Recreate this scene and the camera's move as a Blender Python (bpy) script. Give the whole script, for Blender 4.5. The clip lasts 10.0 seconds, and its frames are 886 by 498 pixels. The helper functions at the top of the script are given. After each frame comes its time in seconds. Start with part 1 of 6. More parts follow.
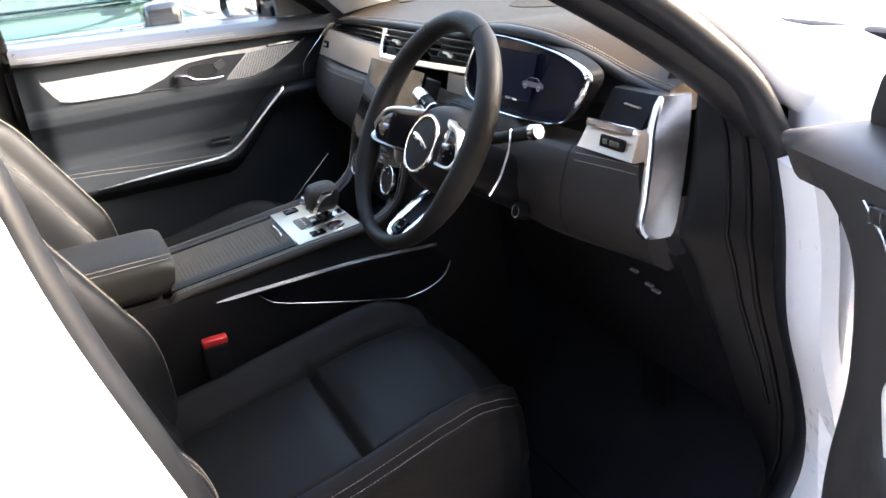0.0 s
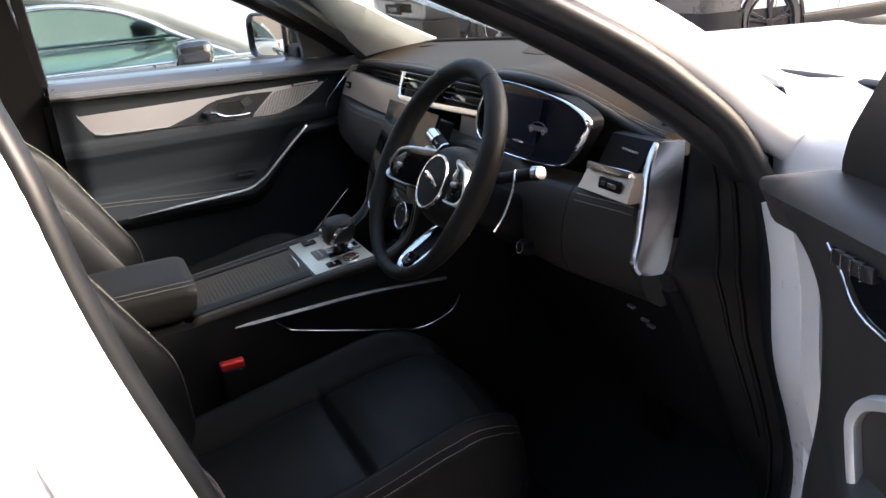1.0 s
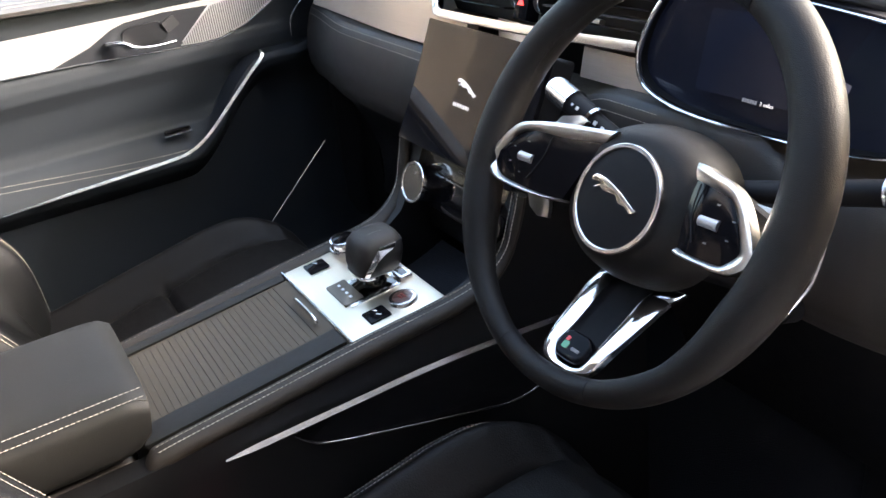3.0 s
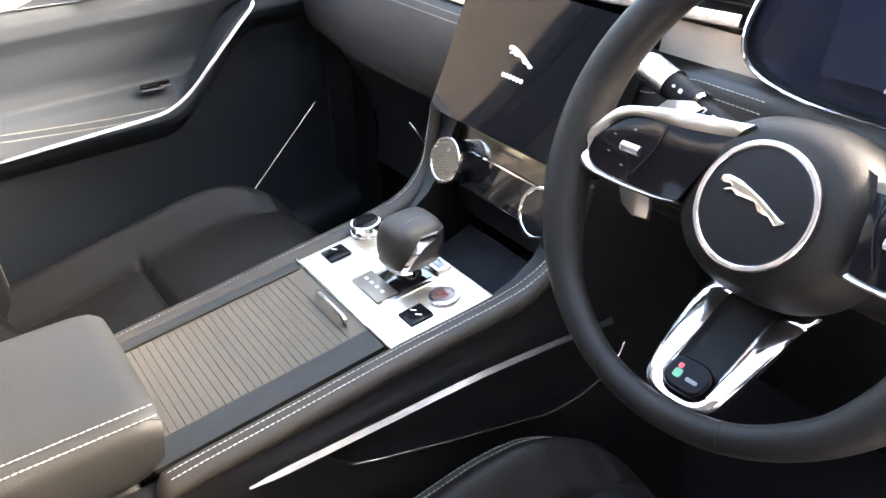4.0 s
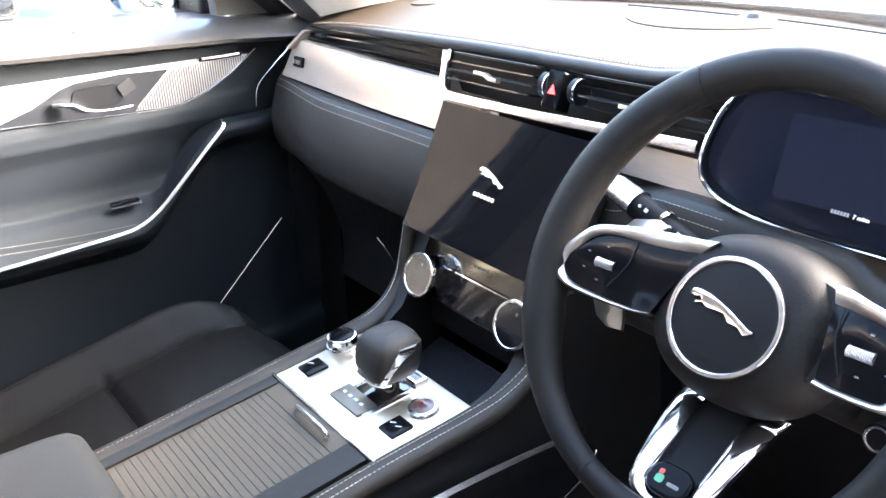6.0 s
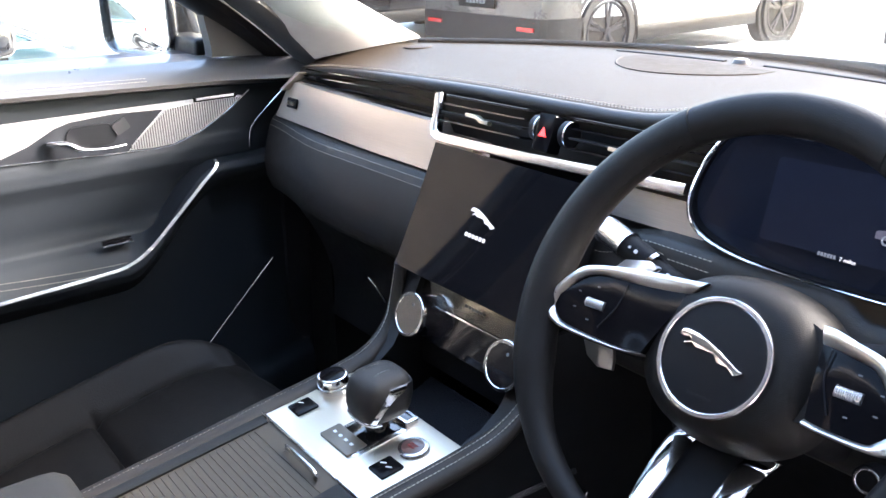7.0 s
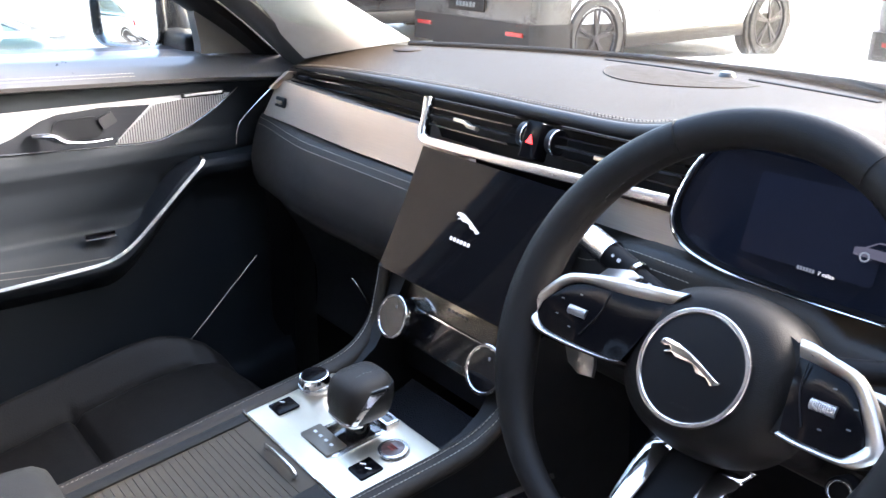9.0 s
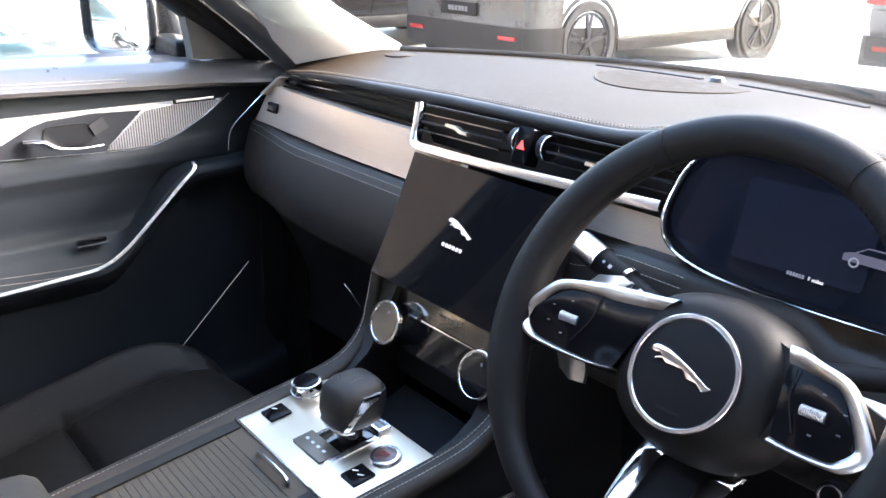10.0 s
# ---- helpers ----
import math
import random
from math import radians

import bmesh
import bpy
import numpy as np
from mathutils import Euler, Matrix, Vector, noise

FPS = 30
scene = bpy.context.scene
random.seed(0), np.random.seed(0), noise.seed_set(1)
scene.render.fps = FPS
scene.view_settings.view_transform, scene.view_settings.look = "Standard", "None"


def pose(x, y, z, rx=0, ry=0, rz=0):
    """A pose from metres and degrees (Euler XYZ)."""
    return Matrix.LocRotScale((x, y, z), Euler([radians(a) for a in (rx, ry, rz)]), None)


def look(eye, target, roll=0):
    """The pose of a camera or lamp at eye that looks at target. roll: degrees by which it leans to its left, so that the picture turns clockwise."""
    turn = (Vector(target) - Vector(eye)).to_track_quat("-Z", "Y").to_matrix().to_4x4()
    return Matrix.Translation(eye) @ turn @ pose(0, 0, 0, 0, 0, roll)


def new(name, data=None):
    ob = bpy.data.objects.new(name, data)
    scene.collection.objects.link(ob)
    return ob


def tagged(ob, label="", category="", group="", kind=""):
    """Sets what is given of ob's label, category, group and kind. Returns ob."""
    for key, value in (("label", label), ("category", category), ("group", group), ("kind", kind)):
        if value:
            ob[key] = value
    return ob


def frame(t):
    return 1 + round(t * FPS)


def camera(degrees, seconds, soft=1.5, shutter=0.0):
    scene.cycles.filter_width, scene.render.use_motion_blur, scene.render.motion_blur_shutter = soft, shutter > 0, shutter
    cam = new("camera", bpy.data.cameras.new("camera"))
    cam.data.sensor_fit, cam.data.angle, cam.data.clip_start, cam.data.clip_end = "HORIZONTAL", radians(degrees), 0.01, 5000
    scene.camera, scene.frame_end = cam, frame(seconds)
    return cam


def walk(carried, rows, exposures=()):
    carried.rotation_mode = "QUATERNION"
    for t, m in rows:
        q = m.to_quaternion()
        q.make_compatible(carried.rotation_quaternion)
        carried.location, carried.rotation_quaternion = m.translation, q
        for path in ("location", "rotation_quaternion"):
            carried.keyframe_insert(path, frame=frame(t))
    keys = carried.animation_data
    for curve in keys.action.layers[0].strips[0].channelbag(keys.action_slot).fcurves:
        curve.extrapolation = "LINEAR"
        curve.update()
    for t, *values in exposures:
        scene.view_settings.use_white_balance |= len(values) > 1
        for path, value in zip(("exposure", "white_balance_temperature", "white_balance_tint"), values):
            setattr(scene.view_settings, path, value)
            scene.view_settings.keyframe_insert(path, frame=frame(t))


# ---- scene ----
cam = camera(54.8, 10.0)
PATH = [
    (0, (1.552, -0.501, 1.379), (-0.143, 0.239, 0.618), -6.7),
    (0.5, (1.615, -0.5, 1.394), (-0.124, 0.195, 0.69), -6.5),
    (1, (1.627, -0.509, 1.398), (-0.115, 0.206, 0.722), -5.8),
    (1.5, (1.568, -0.506, 1.398), (-0.167, 0.217, 0.714), -4.5),
    (2, (1.35, -0.544, 1.37), (-0.349, 0.194, 0.617), -4.6),
    (2.2, (1.248, -0.542, 1.365), (-0.421, 0.22, 0.567), -5.1),
    (2.5, (1.109, -0.514, 1.35), (-0.505, 0.303, 0.497), -6.1),
    (2.7, (1.006, -0.475, 1.346), (-0.58, 0.36, 0.457), -6.3),
    (3, (0.864, -0.432, 1.338), (-0.699, 0.404, 0.411), -7.2),
    (3.2, (0.789, -0.428, 1.334), (-0.753, 0.409, 0.374), -7.1),
    (4.3, (0.687, -0.48, 1.318), (-0.73, 0.482, 0.285), -1.8),
    (4.5, (0.685, -0.485, 1.319), (-0.718, 0.504, 0.293), -1.7),
    (5, (0.69, -0.494, 1.328), (-0.729, 0.506, 0.334), -2.5),
    (5.5, (0.693, -0.502, 1.334), (-0.751, 0.537, 0.419), -1.9),
    (6, (0.696, -0.506, 1.339), (-0.769, 0.596, 0.54), -1.8),
    (7.5, (0.7, -0.513, 1.341), (-0.779, 0.633, 0.635), -1.1),
    (8, (0.699, -0.515, 1.343), (-0.773, 0.639, 0.635), -0.8),
    (8.5, (0.699, -0.517, 1.342), (-0.762, 0.653, 0.637), -0.1),
    (9, (0.702, -0.515, 1.344), (-0.753, 0.661, 0.637), 0.8),
    (9.5, (0.701, -0.51, 1.344), (-0.743, 0.682, 0.642), 1.2),
    (10, (0.703, -0.514, 1.347), (-0.744, 0.676, 0.648), 0.8),
]
EXPOSURES = [(0.0, 3.86, 6950, 17), (0.5, 3.30, 6950, 17), (1.0, 2.66, 6950, 17), (1.5, 2.67, 6950, 17), (2.0, 3.08, 7000, 17), (2.5, 3.82, 6850, 17), (3.0, 4.02, 7100, 17), (3.2, 4.18, 7200, 17),
             (4.3, 5.50, 7500, 18), (5.0, 5.50, 7400, 17.5), (5.5, 5.46, 7130, 17), (6.0, 5.16, 6820, 17), (6.2, 5.02, 6720, 17), (7.5, 4.18, 6520, 18), (10.0, 4.28, 6520, 18)]
walk(cam, [(t, look(eye, target, roll)) for t, eye, target, roll in PATH], EXPOSURES)

# ---- exposure and light ----
W = bpy.data.worlds.new("sky")
scene.world = W
W.use_nodes = True
wn = W.node_tree
wn.nodes.clear()
sky = wn.nodes.new("ShaderNodeTexSky")
sky.sky_type = "NISHITA"
sky.sun_disc = False
SUN_TO = Vector((0.40, 0.80, 0.46)).normalized()
sky.sun_elevation = math.asin(SUN_TO.z)
sky.sun_rotation = math.atan2(SUN_TO.x, SUN_TO.y)
sky.air_density, sky.dust_density, sky.ozone_density = 1.0, 3.2, 0.8
bg = wn.nodes.new("ShaderNodeBackground")
bg.inputs["Strength"].default_value = 0.15
wo = wn.nodes.new("ShaderNodeOutputWorld")
wn.links.new(sky.outputs[0], bg.inputs[0])
wn.links.new(bg.outputs[0], wo.inputs[0])
sun = new("sun", bpy.data.lights.new("sun", "SUN"))
sun.data.energy, sun.data.angle, sun.data.color = 1.4, radians(14), (1.0, 0.97, 0.94)
sun.matrix_world = look(SUN_TO * 30, (0, 0, 0))


# ---- materials ----
def mat(name, color, rough=0.5, metal=0.0, noise_scale=60, vary=0.12, bump=0.0, bump_scale=400, coat=0.0, spec=0.5,
        rough_vary=0.08, stretch=(1, 1, 1), emit=None, emit_strength=0.0, sheen=0.0):
    m = bpy.data.materials.new(name)
    m.use_nodes = True
    n, l = m.node_tree.nodes, m.node_tree.links
    b = n["Principled BSDF"]
    tc = n.new("ShaderNodeTexCoord")
    mp = n.new("ShaderNodeMapping")
    mp.inputs["Scale"].default_value = stretch
    l.new(tc.outputs["Object"], mp.inputs[0])
    nz = n.new("ShaderNodeTexNoise")
    nz.inputs["Scale"].default_value = noise_scale
    nz.inputs["Detail"].default_value = 6
    l.new(mp.outputs[0], nz.inputs[0])
    big = n.new("ShaderNodeTexNoise")
    big.inputs["Scale"].default_value = 4.0
    big.inputs["Detail"].default_value = 3
    l.new(tc.outputs["Object"], big.inputs[0])
    mixn = n.new("ShaderNodeMath")
    mixn.operation = "ADD"
    l.new(nz.outputs[0], mixn.inputs[0])
    l.new(big.outputs[0], mixn.inputs[1])
    ramp = n.new("ShaderNodeMapRange")
    ramp.inputs[1].default_value, ramp.inputs[2].default_value = 0.6, 1.4
    ramp.inputs[3].default_value, ramp.inputs[4].default_value = 1 - vary, 1 + vary
    l.new(mixn.outputs[0], ramp.inputs[0])
    mul = n.new("ShaderNodeVectorMath")
    mul.operation = "SCALE"
    mul.inputs[0].default_value = color[:3]
    l.new(ramp.outputs[0], mul.inputs["Scale"])
    l.new(mul.outputs[0], b.inputs["Base Color"])
    rr = n.new("ShaderNodeMapRange")
    rr.inputs[1].default_value, rr.inputs[2].default_value = 0.6, 1.4
    rr.inputs[3].default_value, rr.inputs[4].default_value = max(0.0, rough - rough_vary), min(1.0, rough + rough_vary)
    l.new(mixn.outputs[0], rr.inputs[0])
    l.new(rr.outputs[0], b.inputs["Roughness"])
    b.inputs["Metallic"].default_value = metal
    b.inputs["Coat Weight"].default_value = coat
    b.inputs["Coat Roughness"].default_value = 0.04
    b.inputs["Specular IOR Level"].default_value = spec
    b.inputs["Sheen Weight"].default_value = sheen
    if emit:
        b.inputs["Emission Color"].default_value = (*emit, 1)
        b.inputs["Emission Strength"].default_value = emit_strength
    if bump:
        v = n.new("ShaderNodeTexVoronoi")
        v.inputs["Scale"].default_value = bump_scale
        l.new(mp.outputs[0], v.inputs["Vector"])
        bp = n.new("ShaderNodeBump")
        bp.inputs["Strength"].default_value = bump
        bp.inputs["Distance"].default_value = 0.001
        l.new(v.outputs["Distance"], bp.inputs["Height"])
        l.new(bp.outputs[0], b.inputs["Normal"])
    return m


def brushed(name, color, rough, axis):
    st = [1.0, 1.0, 1.0]
    for i in range(3):
        st[i] = 0.03 if i == axis else 1.0
    return mat(name, color, rough, 1.0, 900, 0.04, stretch=st, rough_vary=0.04)


def glass(name, tint, rough=0.0):
    m = bpy.data.materials.new(name)
    m.use_nodes = True
    n, l = m.node_tree.nodes, m.node_tree.links
    n.clear()
    o = n.new("ShaderNodeOutputMaterial")
    tr = n.new("ShaderNodeBsdfTransparent")
    tr.inputs[0].default_value = (*tint, 1)
    gl = n.new("ShaderNodeBsdfGlossy")
    gl.inputs["Roughness"].default_value = rough
    lw = n.new("ShaderNodeLayerWeight")
    lw.inputs[0].default_value = 0.5
    pw = n.new("ShaderNodeMath")
    pw.operation, pw.inputs[1].default_value = "POWER", 4.0
    l.new(lw.outputs["Facing"], pw.inputs[0])
    fr = n.new("ShaderNodeMath")
    fr.operation, fr.inputs[1].default_value, fr.inputs[2].default_value = "MULTIPLY_ADD", 0.55, 0.03
    l.new(pw.outputs[0], fr.inputs[0])
    mx = n.new("ShaderNodeMixShader")
    l.new(fr.outputs[0], mx.inputs[0])
    l.new(tr.outputs[0], mx.inputs[1])
    l.new(gl.outputs[0], mx.inputs[2])
    l.new(mx.outputs[0], o.inputs[0])
    return m


LEATHER = mat("ebony_leather", (0.0240, 0.0218, 0.0200), 0.46, bump=0.22, bump_scale=1000, vary=0.10, spec=0.36)
# console leather darkened by colour for the dim footwell side
SHADED_FLANK = mat("shaded_flank_leather", (0.0065, 0.0065, 0.0070), 0.52, bump=0.2, bump_scale=1000, vary=0.10, spec=0.22)
# passenger door cap: window light on the leather put into a paler colour
LIT_CAP = mat("lit_cap_leather", (0.075, 0.077, 0.080), 0.28, bump=0.03, bump_scale=900, vary=0.05, spec=0.8, rough_vary=0.01)
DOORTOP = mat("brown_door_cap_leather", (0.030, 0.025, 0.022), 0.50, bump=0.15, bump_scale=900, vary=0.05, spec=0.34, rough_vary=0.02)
# the blue in this trim stands in for haze over the passenger door
DOORSKIN = mat("haze_tinted_door_trim", (0.0170, 0.0215, 0.0265), 0.52, bump=0.2, bump_scale=900, vary=0.06, spec=0.24)
LEATHER_TOP = mat("dash_leather", (0.0228, 0.0157, 0.0098), 0.54, bump=0.20, bump_scale=900, vary=0.05, spec=0.11, rough_vary=0.02)
ARM_LEATHER = mat("armrest_leather", (0.0120, 0.0118, 0.0108), 0.54, bump=0.20, bump_scale=900, vary=0.03, spec=0.20, rough_vary=0.015)
PERF = mat("perforated_leather", (0.0092, 0.0080, 0.0072), 0.50, bump=0.30, bump_scale=520, vary=0.12, spec=0.17)
BACK_LEATHER = mat("backrest_leather", (0.0072, 0.0076, 0.0084), 0.46, bump=0.18, bump_scale=1000, vary=0.10, spec=0.16)
KNOB_LEATHER = mat("knob_leather", (0.0165, 0.0140, 0.0118), 0.50, bump=0.22, bump_scale=1200, spec=0.32)
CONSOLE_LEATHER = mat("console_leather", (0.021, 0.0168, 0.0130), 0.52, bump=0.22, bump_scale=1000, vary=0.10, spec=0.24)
RIM_LEATHER = mat("wheel_leather", (0.0092, 0.0086, 0.0084), 0.50, bump=0.22, bump_scale=1200, spec=0.15)
PLASTIC = mat("black_plastic", (0.010, 0.010, 0.011), 0.42, bump=0.10, bump_scale=900, spec=0.3)
DARK = mat("dark_trim", (0.005, 0.005, 0.006), 0.6, spec=0.15)
COVER = mat("black_side_cover", (0.0058, 0.0058, 0.0062), 0.5, bump=0.15, bump_scale=700, spec=0.14)
PILLAR_BLACK = mat("black_pillar_trim", (0.008, 0.008, 0.009), 0.42, bump=0.1, bump_scale=700, spec=0.3)
# dark plastic made greyer: veiling haze put into the base colour
SAIL = mat("haze_lifted_corner_trim", (0.050, 0.052, 0.055), 0.46, bump=0.15, bump_scale=700, spec=0.4)
# black carpet, lifted and blued to carry the haze over the footwell
CARPET = mat("black_carpet", (0.013, 0.014, 0.017), 0.95, bump=1.0, bump_scale=500, spec=0.1)
RUBBER = mat("rubber_seal", (0.0095, 0.0108, 0.0130), 0.42, vary=0.06, spec=0.32)
PIANO = mat("piano_black", (0.005, 0.005, 0.006), 0.06, coat=0.6, vary=0.02, rough_vary=0.02)
SCREEN = mat("screen_glass", (0.006, 0.006, 0.007), 0.04, vary=0.02, rough_vary=0.01, spec=0.20)
CHROME = mat("satin_chrome", (0.78, 0.78, 0.79), 0.22, 1.0, 200, 0.04, rough_vary=0.05)
SHINY = mat("bright_chrome", (0.85, 0.85, 0.86), 0.10, 1.0, 200, 0.03, rough_vary=0.04)
ALU = brushed("brushed_aluminium", (0.74, 0.665, 0.54), 0.34, 0)
ALU_Y = brushed("brushed_aluminium_door", (0.84, 0.84, 0.85), 0.42, 1)
VENEER = mat("champagne_trim", (0.47, 0.40, 0.33), 0.36, 0.65, 700, 0.10, stretch=(0.03, 1, 1), rough_vary=0.08)
THREAD = mat("pale_thread", (0.38, 0.345, 0.295), 0.8, vary=0.1, spec=0.2)
WHITE = mat("white_paint", (0.80, 0.80, 0.80), 0.28, coat=0.8, vary=0.0, rough_vary=0.02)
SILVERP = mat("silver_paint", (0.66, 0.67, 0.69), 0.32, 0.4, coat=0.8, vary=0.0, rough_vary=0.01)
BLACKP = mat("black_paint", (0.012, 0.012, 0.014), 0.22, coat=0.8, vary=0.0, rough_vary=0.01)
GREYP = mat("pale_green_silver_paint", (0.32, 0.34, 0.34), 0.30, 0.5, coat=0.8, vary=0.0, rough_vary=0.01)
PILLAR = mat("pale_headliner_cloth", (0.42, 0.43, 0.43), 0.85, bump=0.5, bump_scale=900, vary=0.06)
RED = mat("red_buckle", (0.55, 0.025, 0.022), 0.4, vary=0.08)
REDLENS = mat("red_lamp_lens", (0.45, 0.01, 0.01), 0.15, coat=0.6)
REDPRINT = mat("dull_red_print", (0.22, 0.025, 0.025), 0.4)
GREEN = mat("green_enamel", (0.02, 0.22, 0.08), 0.2, coat=0.5)
WHITEMARK = mat("white_print", (0.70, 0.70, 0.70), 0.5)
GREYMARK = mat("grey_print", (0.13, 0.13, 0.13), 0.5)
LIT = mat("lit_display_mark", (0.25, 0.25, 0.25), 0.3, emit=(0.9, 0.92, 1.0), emit_strength=0.065)
LITDIM = mat("dim_display_mark", (0.05, 0.055, 0.06), 0.3, emit=(0.6, 0.7, 0.9), emit_strength=0.018)
CLUSTER = mat("cluster_glass", (0.006, 0.007, 0.011), 0.16, vary=0.0, rough_vary=0.0, spec=0.12, emit=(0.06, 0.11, 0.28), emit_strength=0.0013)
GUNMETAL = mat("gunmetal_recess", (0.024, 0.027, 0.032), 0.38, 0.2, spec=0.35)
SHUTTER = mat("shutter_slat", (0.056, 0.047, 0.035), 0.55, vary=0.08, spec=0.20)
TYRE = mat("tyre_rubber", (0.008, 0.008, 0.009), 0.8, bump=0.3)
ALLOY = mat("alloy_rim", (0.45, 0.46, 0.48), 0.25, 0.9)
DALLOY = mat("dark_alloy_rim", (0.045, 0.046, 0.052), 0.3, 0.8)
CONCRETE = mat("pale_concrete", (0.40, 0.39, 0.375), 0.75, noise_scale=3, vary=0.04, bump=0.3, bump_scale=30)
BRICK = mat("brown_brick_wall", (0.14, 0.115, 0.10), 0.85, noise_scale=3, vary=0.25, bump=0.4, bump_scale=12)
RENDERW = mat("pale_render_wall", (0.72, 0.71, 0.69), 0.8, noise_scale=2, vary=0.06)
DARKWIN = mat("dark_window", (0.03, 0.035, 0.04), 0.08)
CLEAR = glass("clear_glass", (0.93, 0.97, 0.95))
GREENGLASS = glass("green_tinted_glass", (0.44, 0.54, 0.50))
PRIVACY = glass("dark_rear_glass", (0.25, 0.272, 0.272))
SATIN = mat("satin_silver_trim", (0.80, 0.80, 0.81), 0.38, 0.75, 200, 0.04)
FRAME = mat("satin_metal_frame", (0.60, 0.585, 0.565), 0.30, 1.0, 200, 0.03, rough_vary=0.04)
STRIP = mat("bright_strip", (0.86, 0.87, 0.89), 0.24, 1.0, 200, 0.0, rough_vary=0.0)
SWITCH = mat("gloss_black_switch", (0.004, 0.004, 0.005), 0.10, vary=0.03, spec=0.07, rough_vary=0.02)
ROLLER = mat("dark_silver_roller", (0.42, 0.42, 0.43), 0.35, 0.9)
MIRROR = mat("mirror_glass", (0.92, 0.92, 0.92), 0.02, 1.0, vary=0.0, rough_vary=0.0)


# ---- mesh helpers ----
def thing(name, loc, label, category, group="", kind=""):
    ob = new(name)
    ob.empty_display_size = 0.05
    ob.matrix_basis = Matrix.Translation(loc)
    return tagged(ob, label, category, group, kind)


def part(name, bm, material, parent=None, label="", smooth=True, kind=""):
    """Link a bmesh, given in world coordinates, as one mesh under a thing or a part."""
    bmesh.ops.recalc_face_normals(bm, faces=bm.faces)
    me = bpy.data.meshes.new(name)
    bm.to_mesh(me)
    bm.free()
    me.materials.append(material)
    ob = new(name, me)
    if smooth:
        me.polygons.foreach_set("use_smooth", [True] * len(me.polygons))
        me.set_sharp_from_angle(angle=radians(38))
    if parent is not None:
        ob.parent = parent
        if parent.type == "EMPTY":
            ob.matrix_parent_inverse = parent.matrix_basis.inverted()
    return tagged(ob, label, "", "", kind)


def box(c, s, bevel=0.004, seg=2, m=None):
    bm = bmesh.new()
    bmesh.ops.create_cube(bm, size=1, matrix=Matrix.Translation(c) @ Matrix.Diagonal((*s, 1)))
    if bevel:
        bmesh.ops.bevel(bm, geom=bm.edges[:], offset=min(bevel, min(s) * 0.45), segments=seg, affect="EDGES", profile=0.6)
    if m:
        bm.transform(m)
    return bm


def merge(*bms):
    out = bms[0]
    for b in bms[1:]:
        me = bpy.data.meshes.new("tmp")
        b.to_mesh(me)
        b.free()
        out.from_mesh(me)
        bpy.data.meshes.remove(me)
    return out


def curve(pts, n=8, closed=False):
    """Catmull-Rom through the points."""
    P = [Vector(p) for p in pts]
    out = []
    k = len(P)
    for i in range(k if closed else k - 1):
        if closed:
            a, b, c, d = P[(i - 1) % k], P[i], P[(i + 1) % k], P[(i + 2) % k]
        else:
            a, b, c, d = P[max(i - 1, 0)], P[i], P[i + 1], P[min(i + 2, k - 1)]
        for j in range(n):
            t = j / n
            out.append(0.5 * ((2 * b) + (c - a) * t + (2 * a - 5 * b + 4 * c - d) * t * t + (3 * b - a - 3 * c + d) * t ** 3))
    if not closed:
        out.append(P[-1])
    return out


def sweep(pts, rw, rh=None, up=(0, 0, 1), closed=False, sides=10, taper=None, square=False):
    """A tube of width rw and height rh (radii) along the points."""
    rh = rh or rw
    up = Vector(up)
    bm = bmesh.new()
    rings = []
    pts = [Vector(p) for p in pts]
    pts = [p for i, p in enumerate(pts) if i == 0 or (p - pts[i - 1]).length > 1e-6]
    n = len(pts)
    for i, p in enumerate(pts):
        p = Vector(p)
        a = Vector(pts[(i - 1) % n] if closed else pts[max(i - 1, 0)])
        b = Vector(pts[(i + 1) % n] if closed else pts[min(i + 1, n - 1)])
        t = (b - a).normalized()
        s = t.cross(up)
        s = s.normalized() if s.length > 1e-6 else Vector((1, 0, 0))
        u = s.cross(t).normalized()
        k = taper(i / max(n - 1, 1)) if taper else 1.0
        ring = []
        for j in range(sides):
            an = 2 * math.pi * j / sides + math.pi / sides
            ca, sa = math.cos(an), math.sin(an)
            if square:
                ca, sa = math.copysign(abs(ca) ** 0.4, ca), math.copysign(abs(sa) ** 0.4, sa)
            ring.append(bm.verts.new(p + s * (rw * k * ca) + u * (rh * k * sa)))
        rings.append(ring)
    m = n if closed else n - 1
    for i in range(m):
        r0, r1 = rings[i], rings[(i + 1) % n]
        for j in range(sides):
            bm.faces.new((r0[j], r0[(j + 1) % sides], r1[(j + 1) % sides], r1[j]))
    if not closed:
        bm.faces.new(rings[0])
        bm.faces.new(rings[-1][::-1])
    return bm


def loft(sections, closed_ring=True, caps=True):
    bm = bmesh.new()
    R = [[bm.verts.new(p) for p in s] for s in sections]
    k = len(R[0])
    for a, b in zip(R, R[1:]):
        for j in range(k if closed_ring else k - 1):
            bm.faces.new((a[j], a[(j + 1) % k], b[(j + 1) % k], b[j]))
    if closed_ring and caps:
        bm.faces.new(R[0])
        bm.faces.new(R[-1][::-1])
    return bm


